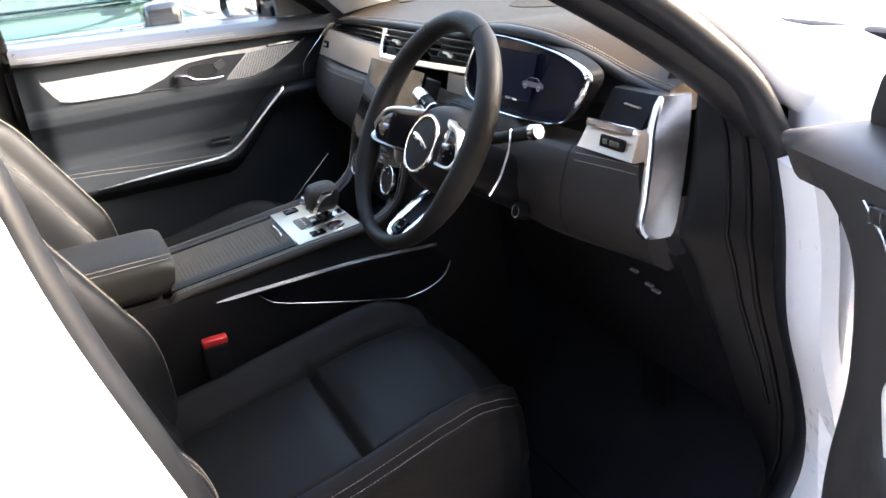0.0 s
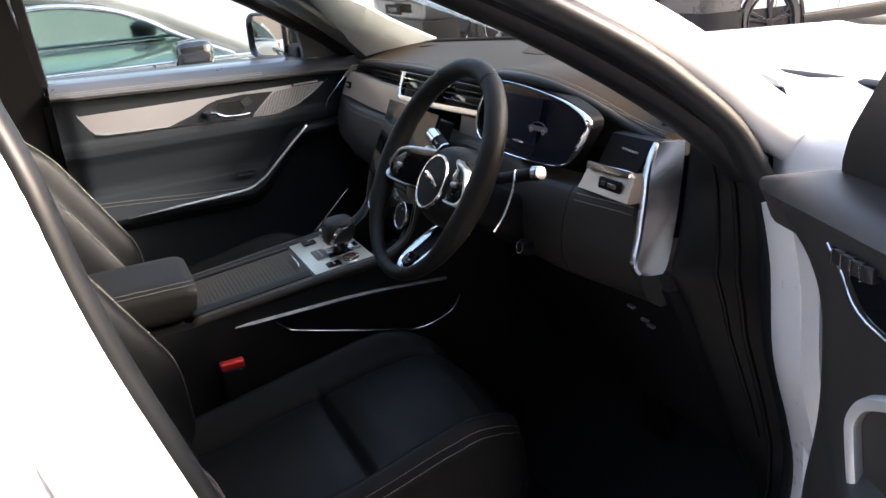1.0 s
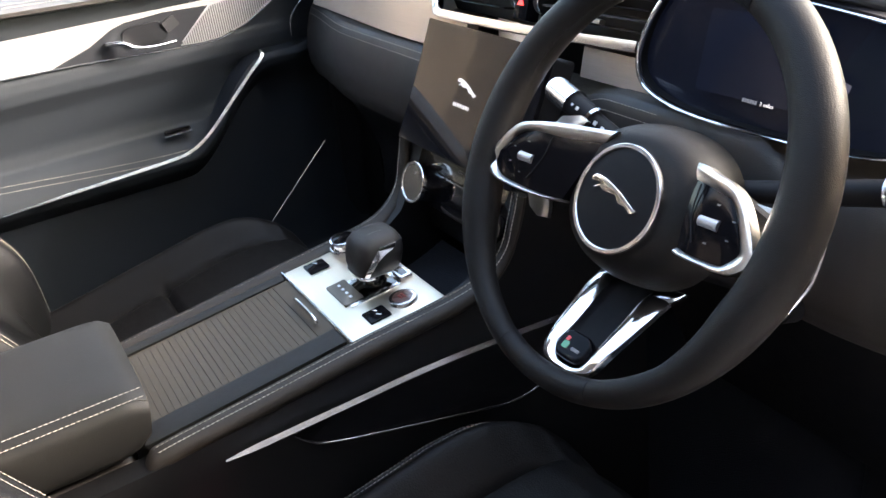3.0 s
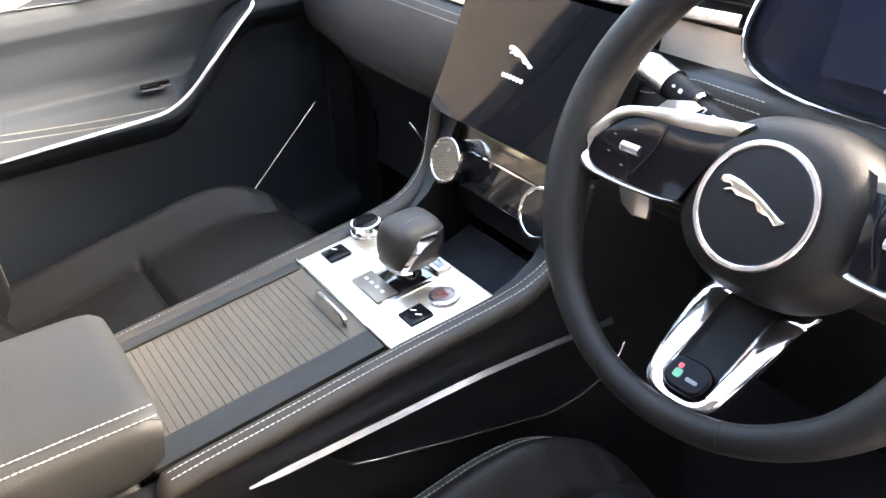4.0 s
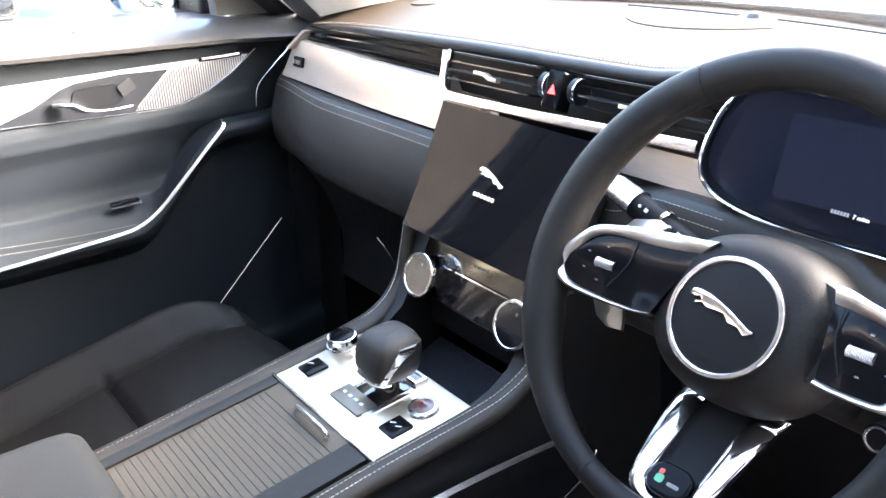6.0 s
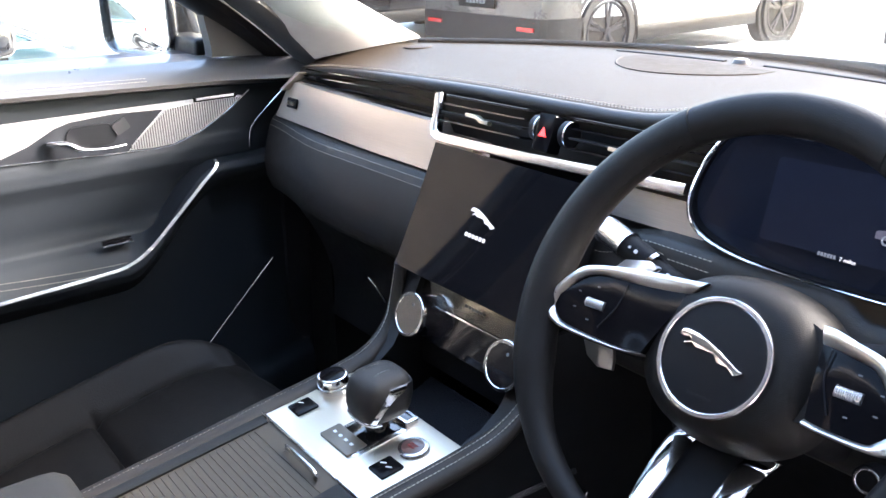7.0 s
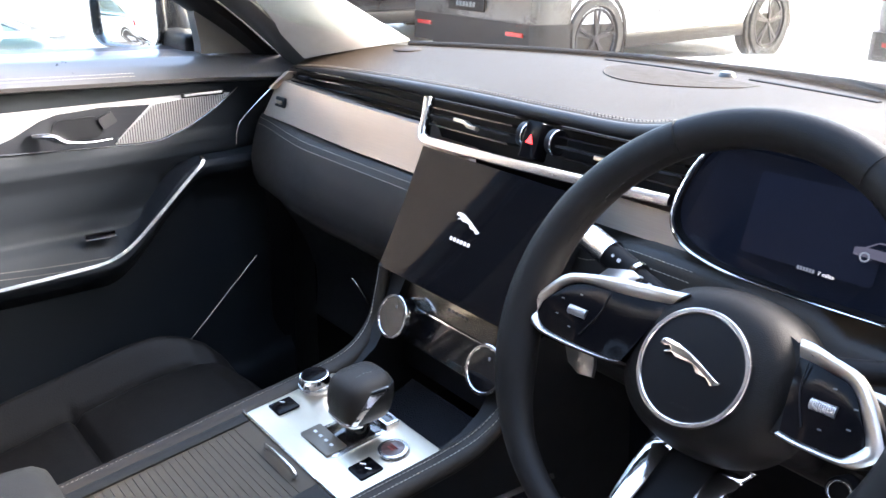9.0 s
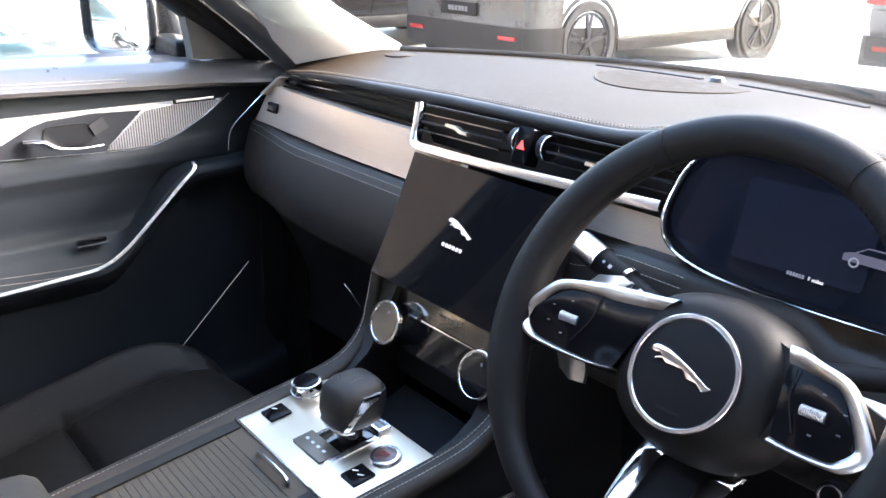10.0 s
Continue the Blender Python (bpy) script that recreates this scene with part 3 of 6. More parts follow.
band(-0.645, -0.122, "trim_band")
part("trim_band", slab(lambda u, v: (0.118 + 0.116 * u, 0.178 - 0.008 * v + 0.003 * u, 1.076 - 0.033 * v), 8, 6, (0, 0.02, 0)), VENEER, dash, "champagne coloured satin trim band")
band(0.548, 0.645, "trim_band", 0.50)
part("side_vent", slab(lambda u, v: (0.552 + 0.090 * u, 0.200 + 0.030 * v + 0.006 * u, 1.056 + 0.044 * v), 6, 8, (0, 0.02, 0)), DARK, dash, "glossy black side vent")


def knee(x0, x1, name, zb=0.865):
    prof = [(0.172, 1.026), (0.158, 1.0235), (0.152, 1.017), (0.146, 1.005), (0.136, 0.975), (0.130, 0.945), (0.132, 0.915), (0.142, 0.89), (0.165, 0.872), (0.22, zb), (0.34, zb - 0.01)]
    def f(u, v):
        i = v * (len(prof) - 1)
        a = min(int(i), len(prof) - 2)
        k = i - a
        y = prof[a][0] + (prof[a + 1][0] - prof[a][0]) * k
        z = prof[a][1] + (prof[a + 1][1] - prof[a][1]) * k
        x = x0 + (x1 - x0) * u
        if x > 0.6:
            x += min((1.02 - z) * 0.50, 0.042) * (x - 0.6) / 0.068
        z += 0.018 * smoothstep(0.12, 0.19, x) * smoothstep(0.985, 1.02, z) * (x < 0.4)
        return (x, y + 0.035 * smoothstep(0.45, 0.72, abs(x)), z)
    return part(name, slab(f, 40, 30, (0, 0.03, 0.004)), LEATHER, dash, "black stitched leather knee panel")


knee(-0.70, 0.535, "passenger_knee_panel")
knee(0.5365, 0.664, "driver_knee_panel", 0.90)
for z, y in ((1.0185, 0.1500), (1.0085, 0.1455)):
    for x0, x1 in ((-0.69, -0.14), (0.12, 0.262), (0.553, 0.672)):
        part("stitching", stitches([(x, y - 0.001 + 0.035 * smoothstep(0.45, 0.72, abs(x)), z + 0.018 * smoothstep(0.12, 0.19, x) * (x < 0.4)) for x in np.linspace(x0, x1, 40)], 0.0042, 0.0012, 0.00048), THREAD, dash, "pale double stitching")
part("glovebox", slab(lambda u, v: (-0.66 + 0.50 * u, 0.20 + 0.06 * v + 0.03 * math.sin(math.pi * v), 0.862 - 0.24 * v), 12, 10, (0, 0.06, 0)), PLASTIC, dash, "black plastic glovebox lid")
part("glovebox_catch", sweep(curve([(-0.40, 0.185, 0.80), (-0.385, 0.19, 0.785), (-0.375, 0.20, 0.76)], 6), 0.002, 0.002), CHROME, dash)
part("lower_cover", slab(lambda u, v: (0.16 + 0.56 * u, 0.20 + 0.12 * v, 0.90 - 0.30 * v), 12, 8, (0, 0.05, 0)), DARK, dash, "black lower cover over the driver's footwell")
for x in (0.60, 0.635, 0.65):
    part("button", box((x, 0.222, 0.83 + (x - 0.6) * -0.3), (0.016, 0.006, 0.004), 0.001), GREYMARK, dash)
# small label recess in both trim bands
for x in (-0.611, 0.62):
    w = 0.030 if x < 0 else 0.052
    lab = part("label_recess", prism(rrect(w, 0.017, 0.003), frame_at((x, 0.1735 if x > 0 else 0.1815, 1.058 if x < 0 else 1.043), (1, 0.02, 0), (0, 0.25, 1)), 0.004, 0.001), DARK, dash, "small dark inset badge")
    part("label_bars", merge(*[box((x + dx * w, 0.1722 if x > 0 else 0.1798, 1.058 if x < 0 else 1.043), (w * 0.16, 0.003, 0.006), 0) for dx in (-0.25, 0.05, 0.25)]), ALU, lab)
# passenger vent slats
VENT_END = [(-0.626, 0.209, 1.106), (-0.652, 0.186, 1.074), (-0.672, 0.163, 1.044), (-0.690, 0.140, 1.010), (-0.692, 0.134, 0.975)]
for i in range(4):
    z = 1.119 - i * 0.0105
    part("vent_slat", sweep([(x, 0.214 + 0.012 * smoothstep(0.3, 0.65, -x) - 0.004 * i, z - 0.012 * smoothstep(0.3, 0.65, -x) + 0.002) for x in np.linspace(-0.615, -0.215, 14)], 0.010, 0.0016, (0, 0.25, 1), sides=8, square=True), SWITCH, dash)
part("vent_tab", box((-0.575, 0.212, 1.102), (0.022, 0.014, 0.006), 0.002), PLASTIC, dash)
part("vent_end", sweep(curve(VENT_END, 6), 0.0009, 0.0013, (1, 0, 0), sides=8), CHROME, dash, "thin silver edge round the vent's outer end")
part("vent_end_cap", loft([[(-0.628, 0.205, 1.106), (-0.618, 0.205, 1.106), (-0.618, 0.222, 1.104), (-0.628, 0.222, 1.104)], [(-0.654, 0.184, 1.076), (-0.640, 0.180, 1.076), (-0.640, 0.20, 1.074), (-0.654, 0.20, 1.074)]]), VENEER, dash)
# centre vents with silver frame
part("vent_frame", sweep(curve([(-0.213, 0.198, 1.125), (-0.205, 0.188, 1.105), (-0.196, 0.176, 1.085), (-0.180, 0.168, 1.0775), (-0.14, 0.1675, 1.0775), (0.0, 0.168, 1.0815), (0.21, 0.175, 1.090)], 5), 0.0065, 0.0068, (0, -1, 0.4), sides=10, square=True), CHROME, dash, "satin silver bar round the centre vents")
for i in range(4):
    z = 1.1255 - i * 0.0105
    for x0, x1 in ((-0.190, -0.034), (0.042, 0.215)):
        part("vent_slat", sweep([(x, 0.199 - 0.004 * i, z + (x + 0.19) * 0.02) for x in np.linspace(x0, x1, 4)], 0.012, 0.0015, (0, 0.25, 1), sides=8, square=True), PIANO if i % 2 else PLASTIC, dash)
for x in (-0.115, 0.125):
    part("vent_adjuster", sweep([(x - 0.022, 0.182, 1.1105), (x, 0.180, 1.111), (x + 0.012, 0.176, 1.108), (x + 0.024, 0.178, 1.107)], 0.005, 0.0026, (0, 0.3, 1), sides=8, square=True), ALU, dash)
haz = part("hazard_switch", prism(rrect(0.026, 0.044, 0.003), frame_at((0.006, 0.176, 1.113), (1, 0.02, 0), (0, 0.35, 1)), 0.02, 0.002), SWITCH, dash, "piano black hazard switch")
part("hazard_triangle", prism([(-0.0058, -0.005), (0.0058, -0.005), (0, 0.0058)], frame_at((0.006, 0.1755, 1.1135), (1, 0.02, 0), (0, 0.35, 1)) @ Matrix.Translation((0, 0, 0.001)), 0.001), mat("hazard_red", (0.5, 0.03, 0.03), 0.4, emit=(1, 0.05, 0.05), emit_strength=0.25), haz, "red warning triangle")
for x in (-0.018, 0.030):
    th = part("vent_thumbwheel", disc(0.0150, 0.008, frame_at((x + 0.004, 0.193, 1.112), (0, -0.35, -1), (0, 1, -0.35)), 0.0015, 28), PLASTIC, dash)
    part("wheel_rim", ring(0.0146, 0.0157, 0.0018, frame_at((x + 0.006, 0.193, 1.112), (0, -0.35, -1), (0, 1, -0.35)), 28), CHROME, th)
# side vent before the driver
part("vent_frame", sweep([(0.556, 0.182, 1.0605), (0.60, 0.184, 1.0605), (0.648, 0.192, 1.0590)], 0.0058, 0.0038, (0, -1, 0.4), sides=10, square=True), CHROME, dash, "satin silver bar")
part("vent_adjuster", sweep([(0.59, 0.222, 1.0835), (0.61, 0.221, 1.0825), (0.625, 0.223, 1.0815)], 0.004, 0.0016, (0, 0.3, 1), sides=8), ALU, dash)
# bright end plate
PF = curve([(0.640, 0.240, 1.097), (0.658, 0.215, 1.060), (0.678, 0.192, 1.020), (0.697, 0.169, 0.980), (0.711, 0.152, 0.947), (0.717, 0.160, 0.934)], 6)
PB = curve([(0.668, 0.272, 1.099), (0.681, 0.257, 1.060), (0.695, 0.238, 1.018), (0.708, 0.219, 0.978), (0.720, 0.199, 0.944), (0.723, 0.188, 0.933)], 6)


def end_face(u, v):
    i = round(u * (len(PF) - 1))
    return PF[i].lerp(PB[i], v) + Vector((0.0015 * math.sin(math.pi * v), 0, 0))


part("end_plate", slab(end_face, 30, 8, (-0.014, 0.004, 0)), mat("brushed_end_plate", (0.56, 0.55, 0.54), 0.24, 1.0, 60, 0.04, stretch=(4, 4, 0.2), rough_vary=0.03), dash, "brushed metal dashboard end plate")
part("end_plate_edge", sweep(curve([(0.641, 0.239, 1.096), (0.657, 0.213, 1.062), (0.676, 0.192, 1.026), (0.697, 0.166, 0.98), (0.709, 0.149, 0.952), (0.714, 0.154, 0.938)], 6), 0.0034, 0.0060, (1, 0, 0), sides=8, square=True), STRIP, dash, "bright silver edge of the end plate")
INNER = [(0.40, (0.700, 0.44)), (0.60, (0.708, 0.33)), (0.80, (0.714, 0.252)), (0.88, (0.718, 0.222)), (0.93, (0.722, 0.194)), (0.97, (0.711, 0.217)), (1.014, (0.697, 0.239)), (1.062, (0.680, 0.259)), (1.12, (0.660, 0.285))]
SEALX = [(0.43, (0.795, 0.20)), (0.47, (0.795, 0.30)), (0.547, (0.795, 0.358)), (0.623, (0.795, 0.371)), (0.707, (0.795, 0.355)), (0.827, (0.795, 0.322)), (0.958, (0.795, 0.312)), (1.049, (0.795, 0.293)), (1.12, (0.785, 0.26))]


def side_trim(u, v):
    z = 0.43 + 0.685 * v
    xi, yi = interp(INNER, z)
    xo, yo = interp(SEALX, z)
    bow = 0.006 * math.sin(math.pi * u) * smoothstep(0.0, 0.2, v)
    return (xi + (xo - xi) * u, yi + (yo - yi) * u - bow + 0.007 * math.exp(-(u / 0.06) ** 2), z)


part("end_cover", slab(side_trim, 18, 40, (0, 0.02, 0)), COVER, dash, "smooth black side trim between dashboard end and door seal")
part("trim_seam", sweep([Vector(side_trim(0.50 + 0.10 * (1 - v), v)) + Vector((0, -0.002, 0)) for v in np.linspace(0.30, 0.97, 40)], 0.0035, 0.0030, (1, 0, 0), sides=8), COVER, dash, "black edge seal of the side trim")
part("trim_seam", sweep([Vector(side_trim(0.72, v)) + Vector((0, -0.002, 0)) for v in np.linspace(0.10, 0.97, 40)], 0.0050, 0.0040, (1, 0, 0), sides=8), COVER, dash, "black edge seal of the side trim")
# top details
def dash_z(x, y):
    e = edge_at(x)
    v = (y - e.y) / (max(0.70 - 0.76 * x * x, e.y + 0.06) - e.y)
    return e.z + (1.139 - e.z) * smoothstep(0.0, 0.85, v) + 0.004 * math.sin(math.pi * v)


def grille_at(u, v):
    x = -0.185 + 0.235 * u
    y = 0.588 - 0.150 * (1 - v) * math.sin(math.pi * (0.03 + 0.94 * u)) ** 0.55 - 0.06 * (u - 0.5) ** 2
    return Vector((x, y, dash_z(x, y) + 0.0006))


spk = part("speaker_grille", slab(grille_at, 36, 14, (0, 0, -0.006)), mat("grille_mesh", (0.023, 0.0162, 0.0105), 0.60, bump=0.4, bump_scale=420, vary=0.03, spec=0.08), dash, "fine mesh speaker grille")
part("grille_rim", sweep([grille_at(u, 0) for u in np.linspace(0, 1, 40)], 0.0016, 0.0010, sides=8), LEATHER_TOP, spk)
part("sensor_dome", disc(0.011, 0.009, frame_at((-0.030, 0.614, dash_z(-0.030, 0.614) + 0.0075), (1, 0, 0), (0, 1, 0)), 0.007, 24, 0.013), mat("grey_sensor_plastic", (0.10, 0.10, 0.10), 0.35), dash, "small round light sensor")
for x0, x1 in ((-0.245, -0.055), (0.010, 0.205)):
    part("demister_slot", sweep([(x, 0.612 - 0.35 * x * x, dash_z(x, 0.612 - 0.35 * x * x) + 0.0006) for x in np.linspace(x0, x1, 12)], 0.0050, 0.0016, sides=8), DARK, dash)
part("speaker_dish", disc(0.026, 0.006, frame_at((-0.530, 0.395, dash_z(-0.530, 0.395) + 0.001), (1, 0.30, 0.02), (0, 1, 0.02)), 0.002, 28), LEATHER_TOP, dash, "small dash-corner speaker")


def words(txt, size, m, material, parent, name, depth=0.0003):
    cu = bpy.data.curves.new("words", "FONT")
    cu.body, cu.size, cu.extrude, cu.align_x, cu.align_y = txt, size, depth, "CENTER", "CENTER"
    tmp = bpy.data.objects.new("words", cu)
    me = bpy.data.meshes.new_from_object(tmp)
    bpy.data.objects.remove(tmp)
    bm = bmesh.new()
    bm.from_mesh(me)
    bpy.data.meshes.remove(me)
    bm.transform(m)
    return part(name, bm, material, parent, smooth=False)


# ---- instrument cluster ----
CL = [(0.245, 0.185, 1.150), (0.228, 0.172, 1.120), (0.224, 0.160, 1.082), (0.243, 0.155, 1.058), (0.30, 0.153, 1.046), (0.40, 0.155, 1.045), (0.47, 0.162, 1.046), (0.503, 0.172, 1.051),
      (0.521, 0.180, 1.070), (0.538, 0.186, 1.095), (0.548, 0.190, 1.112), (0.545, 0.190, 1.125), (0.520, 0.190, 1.136), (0.470, 0.188, 1.148), (0.383, 0.183, 1.158), (0.29, 0.180, 1.160)]
cluster = thing("instrument_cluster", (0.39, 0.2, 1.05), "digital instrument panel with dark glass and silver rim", "instrument panel")
CLC = curve(CL, 6, closed=True)
part("bezel", sweep(CLC, 0.0030, 0.0045, (0, -1, 0.3), closed=True, sides=10, taper=lambda k: interp([(0, 0.6), (0.08, 0.8), (0.2, 0.75), (0.40, 0.45), (0.46, 0.6), (0.52, 1.45), (0.70, 1.45), (0.80, 0.8), (0.90, 0.4), (1.0, 0.5)], k)), SHINY, cluster, "bright silver rim")
bm = bmesh.new()
bm.faces.new([bm.verts.new((p.x, p.y + 0.012, p.z)) for p in CLC])
part("display", bm, CLUSTER, cluster, "dark glossy display glass", smooth=False)
part("hood", slab(lambda u, v: (lambda p: (0.39 + (p.x - 0.39) * (1 + 0.0 * v), p.y + 0.004 + 0.022 * v, 1.10 + (p.z - 1.10) * 1.01))(CLC[round(u * len(CLC)) % len(CLC)]), len(CLC), 2, (0, 0, 0.002)), DARK, cluster)
part("mileage_bars", merge(*[prism(rrect(0.002, 0.0035, 0.0004, 2), frame_at((0.358 + 0.0028 * i, 0.1605, 1.0705), (1, 0.05, 0), (0, 0.3, 1)), 0.0003) for i in range(6)]), LITDIM, cluster)
cm = frame_at((0.426, 0.1715, 1.0985), (1, 0.05, 0), (0, 0.3, 1)) @ Matrix.Scale(0.92, 4)
part("display_car", prism([(-0.030, -0.006), (0.030, -0.006), (0.031, 0.001), (0.022, 0.004), (0.012, 0.010), (-0.010, 0.010), (-0.021, 0.003), (-0.030, 0.001)], cm, 0.0006), mat("display_car_tone", (0.01, 0.01, 0.012), 0.16, spec=0.12, emit=(0.55, 0.58, 0.85), emit_strength=0.012), cluster, "faint car drawing on the display")
part("display_car_windows", prism([(-0.018, 0.003), (0.020, 0.003), (0.011, 0.0085), (-0.010, 0.0085)], cm @ Matrix.Translation((0, 0, 0.0008)), 0.0004), CLUSTER, cluster)
for x in (-0.019, 0.019):
    part("display_car_wheel", ring(0.0030, 0.0048, 0.0006, cm @ Matrix.Translation((x, -0.006, 0.001)), 24), LITDIM, cluster)
words("7 miles", 0.0050, frame_at((0.383, 0.1615, 1.070), (1, 0.05, 0), (0, 0.3, 1)), LIT, cluster, "mileage")
part("display_panel", prism(rrect(0.12, 0.075, 0.004), frame_at((0.36, 0.174, 1.105), (1, 0.05, 0), (0, 0.3, 1)), 0.0006), mat("display_glow", (0.01, 0.012, 0.02), 0.15, spec=0.12, emit=(0.10, 0.14, 0.30), emit_strength=0.0008, vary=0.0), cluster)

# ---- touchscreen ----
tscr = thing("touchscreen", (0, 0.09, 0.94), "black glass centre touchscreen showing a white badge", "screen")
TM = frame_at((0, 0.089, 1.0135), (1, 0, 0), (0, 0.070, 0.145))
def tsf(u, v):
    x, y = -0.131 + 0.262 * u, -0.0805 + 0.161 * v
    return TM @ Vector((x, y, -0.004 * (1 - (2 * v - 1) ** 2) * 0.5))
part("glass", slab(tsf, 12, 12, TM.to_3x3() @ Vector((0, 0, -0.006))), SCREEN, tscr, "black glossy screen glass")
part("frame", prism(rrect(0.254, 0.150, 0.006), TM @ Matrix.Translation((0, 0, -0.010)), 0.03, 0.002), PLASTIC, tscr)
part("badge", prism(cat_polygon(0.046), TM @ Matrix.Translation((-0.006, 0.010, -0.0010)), 0.0005), LIT, tscr, "small white lit badge")
part("badge_bar", merge(*[prism(rrect(0.0042, 0.0046, 0.0008, 2), TM @ Matrix.Translation((-0.025 + 0.0062 * i, -0.0125, -0.0010)), 0.0005) for i in range(6)]), LIT, tscr)

# ---- climate panel ----
clim = thing("climate_panel", (0, 0.09, 0.85), "piano black heating panel with two chrome ringed dials", "control panel")
PM = frame_at((0, 0.072, 0.893), (1, 0, 0), (0, 0.36, 0.93))
part("fascia", prism([(-0.112, -0.042), (0.112, -0.042), (0.126, 0.046), (-0.126, 0.046)], PM, 0.03, 0.003), PIANO, clim, "piano black fascia")
# champagne tone is the strip's reflection, given as base colour
part("upper_strip", prism([(-0.118, 0.006), (0.119, 0.006), (0.124, 0.042), (-0.124, 0.042)], PM @ Matrix.Translation((0, 0, 0.003)), 0.004, 0.001), mat("strip_reflection", (0.25, 0.225, 0.19), 0.14, 0.9), clim, "glossy touch strip, champagne reflection put into its colour")
part("strip_line", prism(rrect(0.17, 0.002, 0.0008, 2), PM @ Matrix.Translation((0, 0.004, 0.0035)), 0.002), SHINY, clim)
part("strip_bars", merge(*[prism(rrect(0.0042, 0.0036, 0.0008, 2), PM @ Matrix.Translation((-0.016 + 0.0065 * i, 0.022, 0.0036)), 0.0005) for i in range(6)]), GREYMARK, clim)
for x, y, z in ((-0.089, 0.044, 0.888), (0.092, 0.037, 0.894)):
    KM = frame_at((x, y, z), (1, 0, 0), (0, 0.37, 0.93))
    k = part("dial", disc(0.0265, 0.030, KM, 0.002, 40, 0.0275), PIANO, clim, "round dial")
    part("dial_ring", ring(0.0238, 0.0285, 0.006, KM @ Matrix.Translation((0, 0, 0.001)), 44), SHINY, k, "bright chrome ring")
    part("dial_face", disc(0.0238, 0.002, KM @ Matrix.Translation((0, 0, 0.0004)), 0, 36), mat("dial_face", (0.24, 0.215, 0.18), 0.26, 0.8, vary=0.0, rough_vary=0.0) if x < 0 else PIANO, k)
    part("dial_mark", prism(rrect(0.003, 0.004, 0.0006, 2), KM @ Matrix.Translation((0.004, 0.014, 0.001)), 0.0004), GREYMARK, k)
part("tray_back", box((0, 0.085, 0.835), (0.22, 0.03, 0.05), 0.005), DARK, clim)

# ---- centre console ----
cons = thing("center_console", (0, -0.2, 0.32), "black leather centre console with chrome strips and aluminium switch plate", "console")
RAILZ = [(-0.90, 0.775), (-0.372, 0.787), (-0.25, 0.801), (-0.15, 0.813), (-0.035, 0.825), (0.01, 0.838), (0.04, 0.865), (0.055, 0.90), (0.063, 0.935)]
for s in (1, -1):
    rail = [(s * x, y, z) for x, y, z in ((0.110, -0.391, 0.766), (0.1115, -0.386, 0.778), (0.113, -0.372, 0.785), (0.115, -0.25, 0.799), (0.117, -0.15, 0.811), (0.121, -0.035, 0.823), (0.124, 0.01, 0.836), (0.129, 0.04, 0.862), (0.132, 0.055, 0.895), (0.134, 0.066, 0.935))]
    RC = curve(rail, 8)
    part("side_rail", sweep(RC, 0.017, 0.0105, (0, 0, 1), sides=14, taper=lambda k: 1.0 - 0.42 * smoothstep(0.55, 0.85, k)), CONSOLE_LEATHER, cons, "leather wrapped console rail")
    for dx in (-0.005, 0.005) if s > 0 else (-0.002,):
        part("stitching", stitches([p + Vector((dx, -0.006 * smoothstep(0.84, 0.9, p.z), 0.0100)) for p in RC], 0.0042, 0.0010, 0.00062), THREAD, cons, "pale double stitching")

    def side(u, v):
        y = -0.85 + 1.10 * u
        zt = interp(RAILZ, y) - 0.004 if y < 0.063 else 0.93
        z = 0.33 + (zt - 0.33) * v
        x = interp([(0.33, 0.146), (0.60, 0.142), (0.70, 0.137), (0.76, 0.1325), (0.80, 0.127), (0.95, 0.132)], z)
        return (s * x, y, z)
    part("side_panel", slab(side, 44, 24, (-s * 0.03, 0, 0)), SHADED_FLANK, cons, "black leather console flank, footwell shade put into its colour")
    part("flank_strip", sweep(curve([(s * 0.1405, -0.326, 0.7665), (s * 0.1425, -0.20, 0.7695), (s * 0.1440, -0.06, 0.7710), (s * 0.1455, 0.10, 0.7610)], 8), 0.0046, 0.0030, (s * 0.85, 0, 0.53), sides=4,
         taper=lambda k: 0.35 + 0.65 * smoothstep(0, 0.12, k)), STRIP, cons, "polished chrome strip", smooth=False)
    low = [(0.1375, -0.250, 0.757), (0.138, -0.235, 0.742), (0.139, -0.210, 0.729), (0.140, -0.10, 0.698), (0.141, -0.005, 0.674), (0.141, 0.030, 0.668), (0.141, 0.071, 0.673), (0.141, 0.110, 0.690), (0.140, 0.128, 0.716)]
    part("pocket_line", sweep(curve([(s * x, y, z) for x, y, z in low], 6), 0.0018, 0.0022, (1, 0, 0), sides=8), CHROME, cons, "thin chrome line under the side pocket")
    bm = bmesh.new()
    pk = [(s * (x + 0.0012), y, z) for x, y, z in low] + [(s * 0.1365, 0.10, 0.752), (s * 0.1365, -0.20, 0.762)]
    bm.faces.new([bm.verts.new(p) for p in pk])
    bmesh.ops.solidify(bm, geom=bm.faces[:], thickness=0.002)
    part("side_pocket", bm, DARK, cons, "dark open side pocket", smooth=False)
    # flat frame beside the shutter
    part("shutter_frame", sweep([(0.0805 if s > 0 else -0.0945, -0.39, 0.7893), (0.0805 if s > 0 else -0.0945, -0.158, 0.8142)], 0.0175 if s > 0 else 0.0085, 0.004, (0, 0, 1), sides=8, square=True), ARM_LEATHER, cons)
part("console_core", box((0, -0.28, 0.55), (0.20, 0.9, 0.40), 0.01), DARK, cons)
